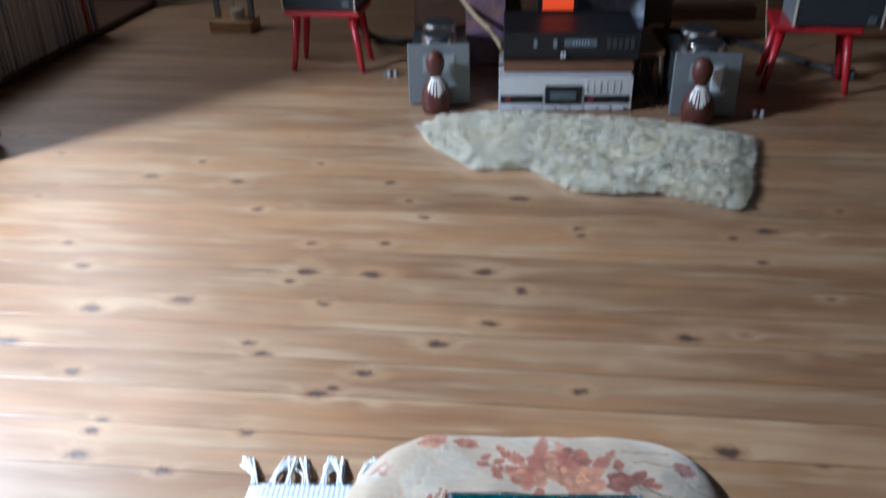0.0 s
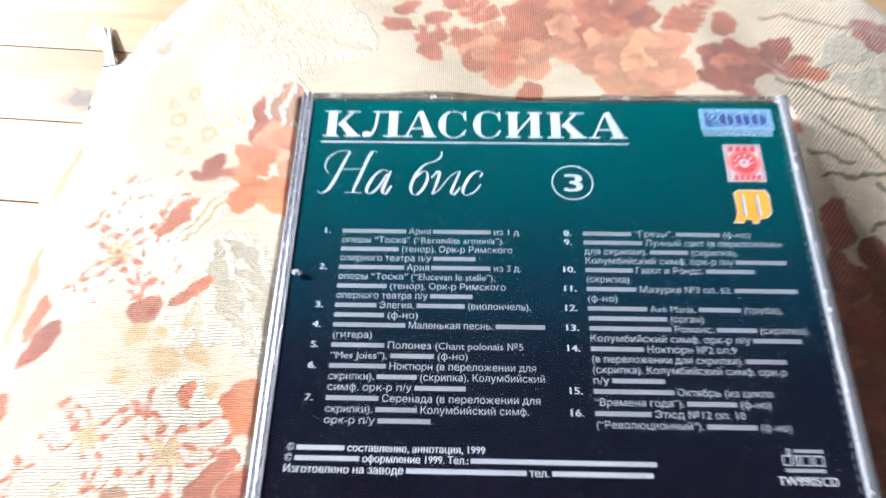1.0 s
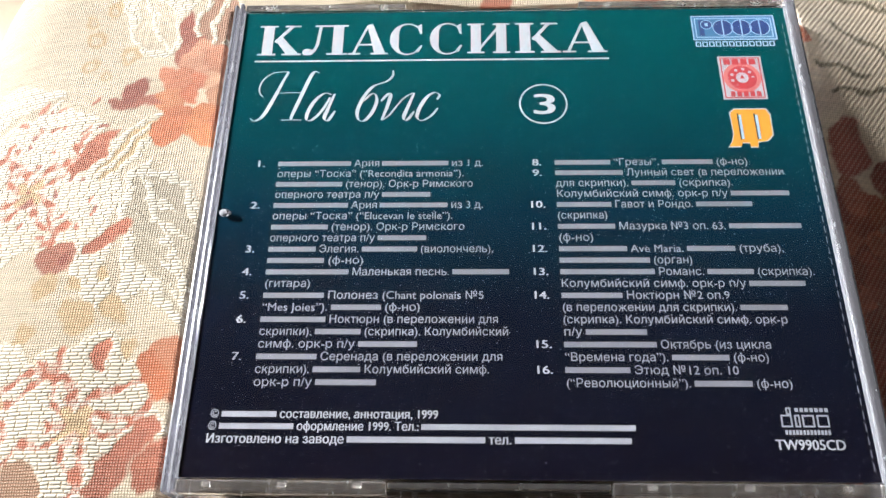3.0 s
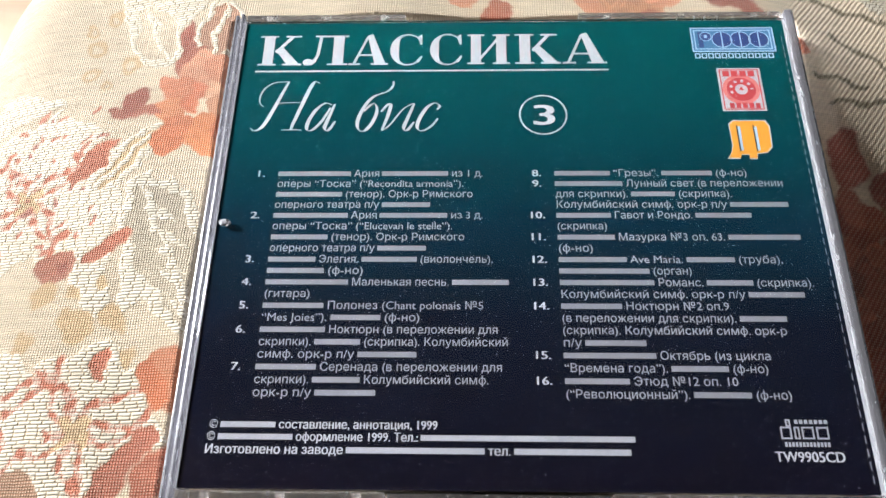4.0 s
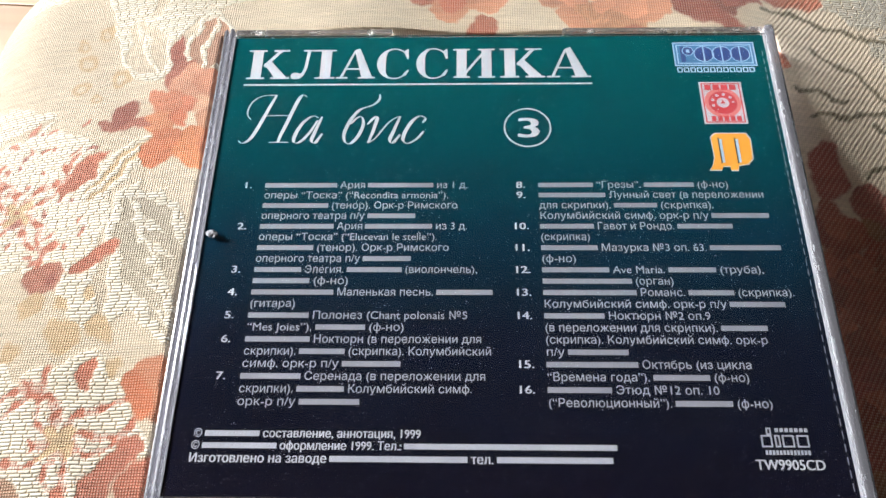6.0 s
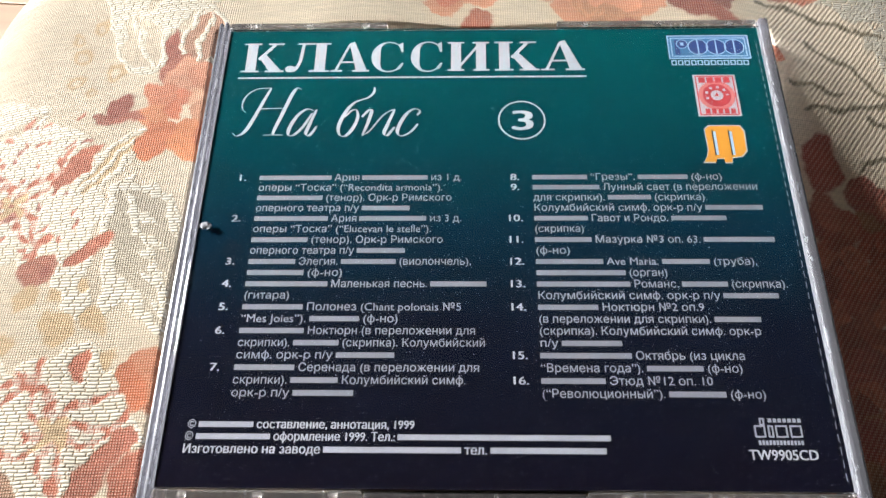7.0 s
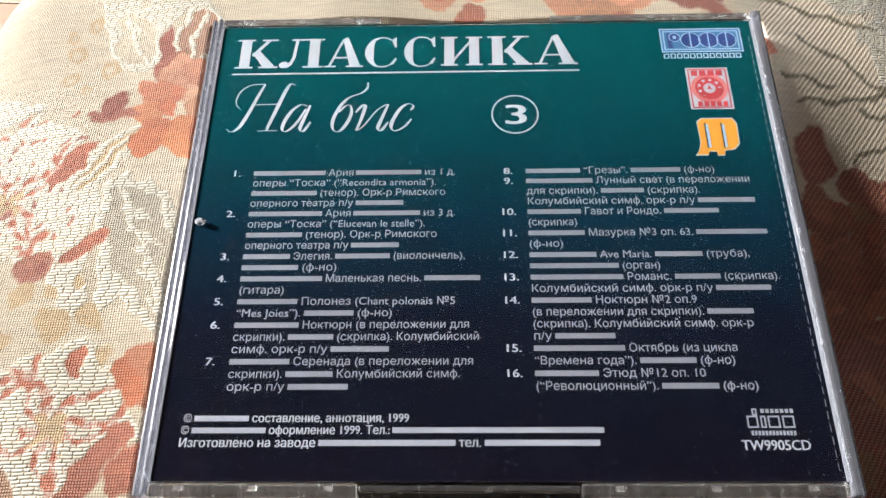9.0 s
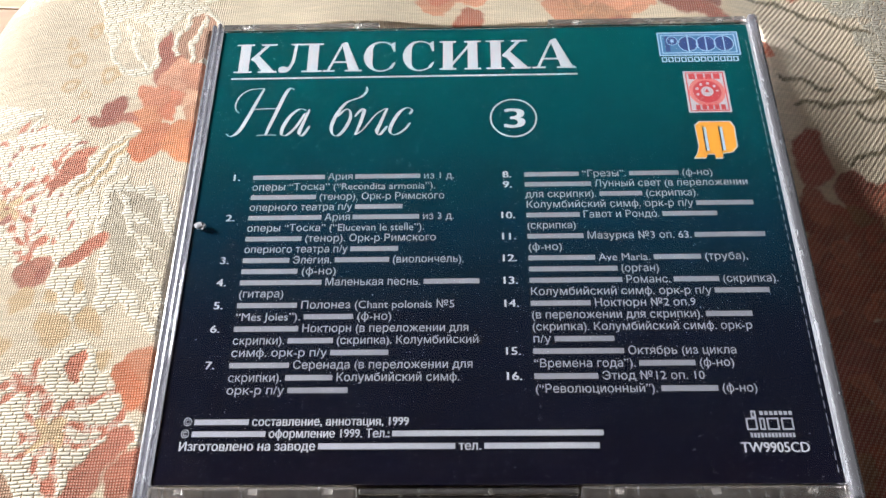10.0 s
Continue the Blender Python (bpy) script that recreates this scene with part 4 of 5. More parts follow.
RIGHT = [("8.", 53.4, [(1, 8), (0, "“Грезы”."), (0, 8), (0, "(ф-но)")]), ("9.", 61.2, [(1, 10), (0, "Лунный свет (в переложении")]), ("", 49.4, [(0, "для скрипки)."), (0, 7), (0, "(скрипка).")]),
         ("", 61.7, [(0, "Колумбийский симф. орк-р п/у"), (0, 9)]), ("10.", 53.0, [(1, 8), (0, "Гавот и Рондо."), (0, 9)]), ("", 20.2, [(0, "(скрипка)")]), ("11.", 63.0, [(1, 8), (0, "Мазурка №3 оп. 63."), (0, 11)]),
         ("", 16.7, [(0, "(ф-но)")]), ("12.", 58.2, [(1, 9), (0, "Ave Maria."), (0, 7), (0, "(труба),")]), ("", 37.9, [(0, 14), (0, "(орган)")]), ("13.", 63.9, [(1, 13), (0, "Романс."), (0, 7), (0, "(скрипка).")]),
         ("", 61.5, [(0, "Колумбийский симф. орк-р п/у"), (0, 8)]), ("14.", 44.9, [(1, 8), (0, "Ноктюрн №2 оп.9")]), ("", 56.8, [(0, "(в переложении для скрипки)."), (0, 7)]), ("", 56.2, [(0, "(скрипка). Колумбийский симф. орк-р")]),
         ("", 26.6, [(0, "п/у"), (0, 8)]), ("15.", 51.9, [(1, 12), (0, "Октябрь (из цикла")]), ("", 51.0, [(0, "“Времена года”)."), (0, 8), (0, "(ф-но)")]), ("16.", 44.5, [(1, 8), (0, "Этюд №12 оп. 10")]),
         ("", 54.9, [(0, "(“Революционный”)."), (0, 8), (0, "(ф-но)")])]


def disc_case():
    """A clear case, its printed back uppermost. Its upper face lies at its origin."""
    t = thing("disc_case", (0, 0, 0.400), "clear plastic disc case, dark green printed back up, on the footstool", "disc case")
    card = part("inlay_card", box(-0.0690, 0.0690, -0.0591, 0.0591, -0.0016, -0.0012), M["card"], t, "printed card fading from green to purple black")

    def print_on(name, bm, ink, height=0.03, label=""):
        ob = part(name, bm, ink, card, label)
        ob.location.z = -0.0012 + height * MM
        return ob

    print_on("heading", flat(serif_letters(), 0.0006), M["ink"], label="white serif heading")
    print_on("rule", flat([rect(-65.0, 23.8, 43.35, 43.85)]), M["ink"])
    print_on("script_heading", flat(script_words(), 0.0001), M["ink"], label="white script heading")
    print_on("number_ring", flat(ring(7.0, 30.1, 5.45, 5.85), 0.0), M["ink"])
    digit = line_mesh([(1, "3")], 4.0, 9.8, 30.0, 8.4)
    print_on("number", digit, M["ink"], 0.05)
    for start, rows in ((-56.0, LEFT), (8.95, RIGHT)):
        for i, (number, end, runs) in enumerate(rows):
            print_on("text_line", line_mesh(runs, start, end, pitch(i), 2.62), [M["grey_ink"], M["faint_ink"]])
            if number:
                w = 2.3 if len(number) == 2 else 3.9
                x = -61.3 if start < 0 else (3.7 if len(number) == 2 else 2.6)
                print_on("line_number", line_mesh([(1, number)], x, x + w, pitch(i), 2.5), M["ink"])
    print_on("text_line", line_mesh([(0, "©"), (1, 8), (1, "составление, аннотация, 1999")], -64.0, -17.3, -46.2, 2.5), [M["ink"], M["grey_ink"]])
    print_on("text_line", line_mesh([(0, "©"), (1, 11), (1, "оформление 1999. Тел.:"), (1, 31)], -64.2, 22.5, -48.7, 2.5), [M["ink"], M["grey_ink"]])
    print_on("text_line", line_mesh([(1, "Изготовлено на заводе"), (1, 18), (1, "тел."), (1, 15)], -64.4, 21.5, -51.3, 2.6), [M["ink"], M["grey_ink"]])
    print_on("code", line_mesh([(1, "TW9905CD")], 49.6, 63.2, -51.9, 2.9), M["ink"])
    # emblems, as plain shapes
    print_on("blue_emblem", flat([rect(45.2, 66.0, 48.9, 56.7)]), M["mid_blue"])
    print_on("blue_emblem", flat(border(45.2, 66.0, 48.9, 56.7, 0.32) + border(46.0, 65.2, 49.7, 55.9, 0.28), 0.0), M["pale_ink"], 0.05)
    discs = ((52.9, 2.35), (57.5, 2.35), (62.1, 2.35))
    print_on("blue_emblem", flat([oval(x, 52.8, r, 2.4) for x, r in discs] + [rect(47.0, 48.2, 50.3, 55.3), oval(48.9, 53.8, 1.3, 1.4)], 0.002), M["blue_ink"], 0.06)
    print_on("blue_emblem", flat([s for x, r in discs for s in ring(x, 52.8, r, r + 0.22)] + ring(48.9, 53.8, 1.3, 1.5), 0.0), M["pale_ink"], 0.09)
    print_on("blue_emblem", flat([rect(x - 0.16, x + 0.16, 50.2, 55.4) for x, _ in discs] + [rect(48.5, 49.3, 53.3, 54.3)], 0.002), M["pale_ink"], 0.10)
    print_on("blue_emblem", flat([s for k in range(12) for s in border(45.6 + 1.65 * k, 46.95 + 1.65 * k, 46.9, 48.5, 0.3)], 0.0), M["pale_ink"])
    print_on("red_emblem", flat([rect(50.3, 60.9, 30.9, 43.8)]), M["ink"])
    print_on("red_emblem", flat(border(50.8, 60.4, 31.3, 43.4, 0.3) + ring(55.6, 37.3, 1.55, 3.5) + [rect(51.6 + 2.05 * k, 53.2 + 2.05 * k, 41.2, 42.9) for k in range(4)]
                                  + [rect(52.2 + 1.55 * k, 53.3 + 1.55 * k, 31.7, 33.2) for k in range(5)] + [[(55.6, 38.2), (55.0, 37.0), (56.2, 37.0)]], 0.001), M["red_ink"], 0.06)
    print_on("red_emblem", flat(ring(55.6, 37.3, 3.5, 4.5), 0.0), M["pink_ink"], 0.06)
    print_on("red_emblem", flat([oval(55.6 + 2.55 * math.cos(k * 0.698), 37.3 + 2.55 * math.sin(k * 0.698), 0.42, 0.42, 12) for k in range(9)], 0.0), M["ink"], 0.10)
    outline = [(49.6, 17.3), (52.6, 17.3), (52.9, 18.4), (54.8, 18.4), (54.8, 17.2), (56.6, 17.2), (56.8, 18.6), (59.2, 19.0), (60.6, 20.6), (60.8, 26.6), (59.9, 28.3), (52.2, 28.3), (51.0, 27.2), (51.2, 21.0), (50.6, 18.9)]
    print_on("yellow_emblem", flat([outline]), M["ink"])
    small = [(55.2 + (x - 55.2) * 0.94, 22.8 + (y - 22.8) * 0.94) for x, y in outline]
    print_on("yellow_emblem", flat([small]), M["yellow_ink"], 0.06)
    print_on("yellow_emblem", flat([rect(53.1, 53.7, 19.6, 26.4), rect(57.0, 57.6, 19.6, 26.4)]), M["pale_ink"], 0.09)
    print_on("yellow_emblem", flat([rect(52.75, 53.1, 19.4, 26.8), rect(56.65, 57.0, 19.4, 26.8)]), M["tray"], 0.09)
    mark = [s for x0, x1, y0, y1 in ((51.4, 53.6, 45.9, 48.4), (54.1, 55.2, 45.9, 48.4), (55.6, 58.0, 45.9, 48.4), (58.5, 60.9, 45.9, 48.4)) for s in border(x0, x1, y0, y1, 0.32)]
    mark += border(52.6, 53.6, 48.4, 49.9, 0.32) + [rect(54.4 + 0.98 * k, 55.1 + 0.98 * k, 49.0, 49.8) for k in range(7)] + [rect(51.9 + 0.7 * k, 52.4 + 0.7 * k, 44.4, 45.3) for k in range(13)]
    disc = flat([[(x, y - 94.3) for x, y in s] for s in mark], 0.0)
    print_on("round_emblem", disc, M["grey_ink"])
    print_on("fold_dashes", flat([rect(67.75, 67.95, -57 + 2.6 * k, -55.4 + 2.6 * k) for k in range(43)], 0.0), M["faint_ink"])
    # the dark tray below the card
    part("tray", box(-0.0688, 0.0688, -0.0580, 0.0580, -0.0078, -0.0017, 0.0006), M["tray"], t)

    # the back shell: plate, two spine walls, end lips in pieces
    def clear(name, *b, bevel=0.0004):
        bevel = 0.0007 if name == "spine_wall" else bevel
        ob = part(name, box(*b, bevel), {"spine_wall": M["rim"], "end_lip": M["lip"], "end_wall": M["lip"]}.get(name, M["glass"]), t)
        ob.visible_shadow = False
        return ob

    clear("back_plate", -0.0692, 0.0692, -0.0592, 0.0592, -0.0010, 0.0, bevel=0.0002)
    for s in (-1, 1):
        for x0, x1, z1 in ((0.0694, 0.0706, 0.0002), (0.0710, 0.0722, -0.0003)) if s < 0 else ((0.0694, 0.0719, 0.0002),):
            clear("spine_wall", *sorted((s * x0, s * x1)), -0.0621, 0.0621, -0.0092, z1)
        for x0, x1, deep in ((-0.0692, -0.0275, 0.0), (0.0172, 0.0692, 0.0), (-0.0272, 0.0169, 0.0012)):
            y0, y1 = sorted((s * 0.0594, s * (0.0620 - deep)))
            clear("end_lip", x0, x1, y0, y1, -0.0038 - deep * 2, -0.0006 - deep)
            for k in range(3 if not deep else 0):
                x = x0 + (x1 - x0) * (0.12 + 0.36 * k)
                clear("tab", x, x + 0.0022, *sorted((s * 0.0596, s * 0.0612)), -0.0006, 0.0002)
        clear("end_wall", -0.0690, 0.0690, *sorted((s * 0.0608, s * 0.0620)), -0.0092, -0.0050)
    part("end_slot", box(-0.0270, 0.0168, -0.0609, -0.0596, -0.0080, -0.0042), M["tray"], t)
    # folded spine strips, their grey standing in for a silver reflection
    for s in (-1, 1):
        part("card_spine", box(*sorted((s * 0.0688, s * 0.0692)), -0.0590, 0.0590, -0.0088, -0.0008), M["paper"], t)
    # the front lid, below
    clear("front_lid", -0.0722, 0.0722, -0.0622, 0.0622, -0.0106, -0.0094)
    chip = bmesh.new()
    bmesh.ops.create_icosphere(chip, subdivisions=2, radius=0.0011, matrix=Matrix.Translation((-0.0668, 0.0, 0.0)) @ Matrix.Diagonal((1.3, 0.9, 0.35, 1)))
    for v in chip.verts:
        v.co += Vector((noise.noise(v.co * 1500), noise.noise(v.co * 1700), noise.noise(v.co * 1300))) * 0.0004
    part("chip", chip, M["ink"], t, "whitish chip in the plastic")
    # dust and lint
    rng = random.Random(11)
    dust = bmesh.new()
    for _ in range(420):
        x, y, r = rng.uniform(-67, 67), -58 + 116 * rng.random() ** 1.3, rng.choice((0.03, 0.035, 0.045, 0.06, 0.09))
        a, l = rng.uniform(0, 3.14), rng.uniform(1, 2.6)
        dust.faces.new([dust.verts.new(((x + r * l * math.cos(q + a)) * MM, (y + r * math.sin(q + a)) * MM, 0.00002)) for q in (0, 1.2, 2.5, 3.7, 5.0)])
    tagged(part("dust", dust, M["grey_ink"], t), kind="stuff")


disc_case()
bpy.data.objects.remove(FONT_OB)
bpy.data.curves.remove(FONT)


# ---- the striped runner ----
def rag_rug():
    t = thing("rag_rug", (0, 0, 0), "bluish white rag rug with navy and olive stripes and fringe", "rug")
    bm = bmesh.new()
    nx, ny = 24, 300
    x0, x1, y0, y1 = -0.372, 0.150, -0.95, 0.436
    grid = []
    for j in range(ny + 1):
        y = y0 + (y1 - y0) * j / ny
        row = []
        for i in range(nx + 1):
            x = x0 + (x1 - x0) * i / nx - 0.0022 * math.sin(y * 41) * (i == 0) - 0.004 * (y1 - y) * (i < 3)
            row.append(bm.verts.new((x, y, 0.0052 + 0.0007 * math.sin(2 * math.pi * y / 0.013) + 0.0012 * noise.noise((x * 9, y * 9, 0)) - (0.003 if i in (0, nx) else 0))))
        grid.append(row)
    for a, b in zip(grid, grid[1:]):
        for i in range(nx):
            bm.faces.new((a[i], a[i + 1], b[i + 1], b[i]))
    edge = bmesh.ops.extrude_edge_only(bm, edges=[e for e in bm.edges if len(e.link_faces) == 1])
    for v in edge["geom"]:
        if isinstance(v, bmesh.types.BMVert):
            v.co.z = 0.0003
    part("weave", bm, M["rag"], t, smooth=True)
    rng = random.Random(5)
    bends = (-0.9, 0.6, 0.1, -0.5, 0.2, -0.3, 0.4, -0.2, 0.1, 0.3, -0.4, 0.2)
    for k, bend in enumerate(bends):
        x = x0 + 0.010 + k * 0.024
        bm = bmesh.new()
        for s in range(7):
            ox, l = rng.uniform(-0.005, 0.005), rng.uniform(0.034, 0.052)
            side = bend * 0.03 + rng.uniform(-0.007, 0.007)
            pts = [(x + ox, y1 - 0.004, 0.005), (x + ox * 0.4 + side * 0.2, y1 + l * 0.3, 0.009), (x + ox + side * 0.6, y1 + l * 0.65, 0.006), (x + ox * 1.6 + side, y1 + l, 0.003)]
            tube(smooth_line(pts, 4), 0.0019, 5, bm)
        part("tassel", bm, M["yarn"], t, smooth=True)
        if k % 2:
            part("tassel", tube(smooth_line([(x + 0.004, y1 - 0.002, 0.006), (x + 0.006 + bend * 0.01, y1 + 0.02, 0.008), (x + 0.008 + bend * 0.02, y1 + 0.036, 0.003)], 4), 0.0016, 5), M["navy_yarn"], t, "navy tassel", smooth=True)


rag_rug()


# ---- the sheepskin ----
def sheepskin():
    t = thing("sheepskin", (0, 0, 0), "cream long-haired sheepskin spread on the floor", "sheepskin")
    outline = smooth_line([(-0.215, 1.71, 0), (-0.13, 1.775, 0), (0.02, 1.80, 0), (0.20, 1.77, 0), (0.44, 1.72, 0), (0.63, 1.63, 0), (0.645, 1.58, 0), (0.60, 1.44, 0), (0.53, 1.25, 0), (0.46, 1.26, 0),
                           (0.37, 1.31, 0), (0.27, 1.31, 0), (0.17, 1.33, 0), (0.10, 1.40, 0), (0.05, 1.45, 0), (-0.05, 1.44, 0), (-0.11, 1.50, 0), (-0.18, 1.60, 0), (-0.215, 1.71, 0)], 5)
    poly = [(p.x, p.y) for p in outline[:-1]]
    bm = bmesh.new()
    rings = []
    for f, z in ((0.87, 0.001), (0.86, 0.010), (0.80, 0.016), (0.70, 0.018), (0.50, 0.017), (0.30, 0.018), (0.12, 0.018)):
        rings.append([bm.verts.new((0.22 + (x - 0.22) * f, 1.55 + (y - 1.55) * f, z + (0.004 * noise.noise((x * f * 14, y * f * 14, 2)) if f < 0.9 else 0))) for x, y in poly])
    for p, q in zip(rings, rings[1:]):
        for k in range(len(poly)):
            j = (k + 1) % len(poly)
            bm.faces.new((p[k], p[j], q[j], q[k]))
    bm.faces.new(rings[-1])
    bmesh.ops.triangulate(bm, faces=bm.faces)
    bmesh.ops.recalc_face_normals(bm, faces=bm.faces)
    part("hide", bm, M["wool"], t, smooth=True)

    def inside(x, y):
        hit = False
        for (a, b), (c, d) in zip(poly, poly[1:] + poly[:1]):
            if (b > y) != (d > y) and x < (c - a) * (y - b) / (d - b) + a:
                hit = not hit
        return hit

    rng = random.Random(9)
    verts, faces = [], []
    made = 0
    while made < 100000:
        x, y = rng.uniform(-0.22, 0.67), rng.uniform(1.20, 1.84)
        if not inside(x, y):
            continue
        made += 1
        # each strand leans into the lock that it belongs to
        gx, gy = math.floor(x / 0.017), math.floor(y / 0.017)
        lock = random.Random(gx * 7919 + gy * 104729)
        tipx, tipy = (gx + lock.uniform(0.1, 0.9)) * 0.017, (gy + lock.uniform(0.1, 0.9)) * 0.017
        lean, flow, tall = lock.uniform(0.004, 0.016), lock.gauss(-1.3, 1.2), lock.uniform(0.013, 0.021)
        root = 0.002 + 0.0025 * sum(inside(0.22 + (x - 0.22) / k, 1.55 + (y - 1.55) / k) for k in (0.97, 0.94, 0.91, 0.88))
        l, w = tall * rng.uniform(0.7, 1.05), rng.uniform(0.0003, 0.0006)
        dx, dy = 0.12 * (tipx - x) + math.cos(flow) * lean + rng.gauss(0, 0.0065), 0.12 * (tipy - y) + math.sin(flow) * lean + rng.gauss(0, 0.0065)
        base = len(verts)
        a0 = rng.uniform(0, 6.28)
        for f, h, k in ((0, 0.0, 1.0), (0.45, 0.7, 0.9)):
            for q in range(3):
                a = a0 + q * 2.094 + f * 1.5
                verts.append((x + dx * f + w * k * math.cos(a), y + dy * f + w * k * math.sin(a), root + l * h))
        verts.append((x + dx, y + dy, root + l * rng.uniform(0.75, 1.0)))
        for q in range(3):
            p = (q + 1) % 3
            faces.append((base + q, base + p, base + 3 + p, base + 3 + q))
            faces.append((base + 3 + q, base + 3 + p, base + 6))
    me = bpy.data.meshes.new("wool")
    me.from_pydata(verts, [], faces)
    me.polygons.foreach_set("use_smooth", [True] * len(faces))
    me.materials.append(M["wool"])
    ob = new("wool", me)
    ob.parent = t
    tagged(ob, kind="stuff")


sheepskin()


# ---- the sound system on the floor ----
def amplifier(place, turn, label):
    """A small grey power amplifier with two round cans on its top."""
    t = thing("amplifier", place, label, "amplifier", "pair of amplifiers", turn)
    part("chassis", box(-0.080, 0.080, 0.0, 0.30, 0.006, 0.135, 0.004), M["can"], t)
    part("front_panel", box(-0.087, 0.087, -0.012, 0.0, 0.004, 0.178, 0.003), M["grey_metal"], t, "grey metal front panel")
    part("badge", box(-0.045, 0.045, -0.014, -0.0122, 0.10, 0.150, 0.001), M["grey_label"], t)
    for y, top in ((0.062, 0.186), (0.205, 0.180)):
        can = part("can", lathe([(0.049, 0.136), (0.050, 0.140), (0.050, top - 0.003), (0.048, top)], 36, centre=(0, y, 0)), M["chrome"], t, "chrome can")
        part("cap", lathe([(0.0485, top + 0.0003), (0.046, top + 0.003), (0.040, top + 0.004)], 36, centre=(0, y, 0)), M["can"], can, "dark cap")
    for x in (-0.06, 0.06):
        for y in (0.03, 0.27):
            part("foot", lathe([(0.010, 0.0), (0.012, 0.006)], 12, centre=(x, y, 0)), M["cable"], t)
    return t


amplifier((-0.165, 1.888, 0), 2.0, "grey metal power amplifier with two chrome-rimmed cans")
amplifier((0.555, 1.790, 0), -5.0, "grey metal power amplifier, in shade, with chrome-rimmed cans")
tagged(part("price_tag", box(0.566, 0.594, 1.772, 1.7755, 0.075, 0.142, 0.001), M["white"]), "white paper tag on the amplifier front", "tag")


def bust(x, y, height, turn):
    """A turned and carved wooden bust with a white fringe collar: one mesh, no features."""
    bm = bmesh.new()
    k = height / 0.18
    lathe([(r * k, z * k) for r, z in ((0.036, 0.0), (0.040, 0.012), (0.042, 0.035), (0.0415, 0.048), (0.0405, 0.056), (0.0385, 0.063), (0.0365, 0.070), (0.0335, 0.077), (0.0305, 0.084), (0.0255, 0.091), (0.0195, 0.098), (0.0145, 0.105), (0.0150, 0.110), (0.0200, 0.118), (0.0245, 0.130), (0.0262, 0.142),
                                       (0.0255, 0.155), (0.0205, 0.169), (0.010, 0.178), (0.002, 0.180))], 56, bm, squash=0.8)
    # the white fringe lies on the chest, in strands of unequal length
    for f in bm.faces:
        c = f.calc_center_median()
        turned = math.degrees(math.atan2(c.y, c.x)) + 90
        drop = 0.030 * (1 - abs(turned) / 80)
        strand = int(math.floor((turned + 180) / (360 / 56) + 0.01)) % 3 > 0
        f.material_index = int(abs(turned) < 66 and (0.098 * k < c.z < 0.105 * k or (strand and (0.084 - drop) * k < c.z < 0.099 * k)))
    ob = part("wooden_bust", bm, [M["bust"], M["bead"]], smooth=True)
    ob.matrix_basis = pose(x, y, 0.0, 0, 0, turn)
    return tagged(ob, "red-brown wooden bust with a white fringed collar", "statue", "pair of busts")


bust(-0.172, 1.832, 0.176, 10)
bust(0.530, 1.735, 0.182, -8)


def cassette_deck():
    t = thing("cassette_deck", (0.187, 1.83, 0), "silver cassette deck with black windows, on the floor", "cassette deck", turn=-1.2)
    w = 0.184
    part("body", box(-w, w, 0.004, 0.22, 0.004, 0.098, 0.003), M["silver"], t)
    part("front_panel", box(-w, w, -0.006, 0.003, 0.004, 0.100, 0.002), M["silver"], t, "brushed silver front panel")
    bay = part("cassette_bay", box(-0.056, 0.046, -0.010, -0.0063, 0.022, 0.076, 0.002), M["black"], t, "black cassette bay")
    part("window", box(-0.042, 0.030, -0.0125, -0.0102, 0.036, 0.060, 0.001), M["smoke"], bay)
    for x0, x1 in ((-0.178, -0.062), (0.052, 0.176)):
        part("dark_strip", box(x0, x1, -0.0085, -0.0063, 0.026, 0.048, 0.001), M["black"], t, "black display strip")
        part("marker", box(x0 + 0.012, x0 + 0.026, -0.0100, -0.0087, 0.034, 0.042), M["red_ink"], t, "red marker")
    for k in range(9):
        x = -0.172 + k * 0.038
        part("button", box(x, x + 0.032, -0.013, -0.0063, 0.006, 0.018, 0.0015), M["silver"], t)
    for k in range(6):
        part("groove", box(0.060 + k * 0.018, 0.0612 + k * 0.018, -0.0075, -0.0063, 0.056, 0.086), M["can"], t)
    return t


def tuner():
    t = thing("tuner", (0.205, 1.905, 0.122), "black tuner on a brown wooden board over the deck", "tuner", turn=-1.2)
    w = 0.188
    part("body", box(-w, w, 0.004, 0.235, 0.0, 0.076, 0.003), M["black"], t)
    part("front_panel", box(-w, w, -0.006, 0.003, -0.001, 0.078, 0.002), M["black"], t)
    part("dial", box(-0.020, 0.070, -0.0085, -0.0063, 0.040, 0.062, 0.001), M["smoke"], t, "dark dial window")
    for k in range(6):
        part("dial_mark", box(0.004 + k * 0.008, 0.007 + k * 0.008, -0.0096, -0.0086, 0.045, 0.057), M["pale_ink"], t)
    for x in (-0.100, -0.045):
        part("switch", box(x - 0.005, x + 0.005, -0.013, -0.0063, 0.038, 0.060, 0.001), M["grey_metal"], t, "grey switch")
    for x in (-0.026, -0.018):
        part("switch", box(x - 0.003, x + 0.003, -0.013, -0.0063, 0.008, 0.026, 0.001), M["silver"], t)
    for k in range(5):
        part("key", box(0.098 + k * 0.016, 0.109 + k * 0.016, -0.010, -0.0063, 0.034, 0.064, 0.001), M["can"], t)
    return t


cassette_deck()
board = tagged(part("wooden_board", box(-0.180, 0.180, 0.0, 0.235, 0.0, 0.0215, 0.002), M["oak"]), "brown wooden board under the tuner", "board")
board.matrix_basis = pose(0.197, 1.868, 0.1003, 0, 0, -1.2)
tuner()


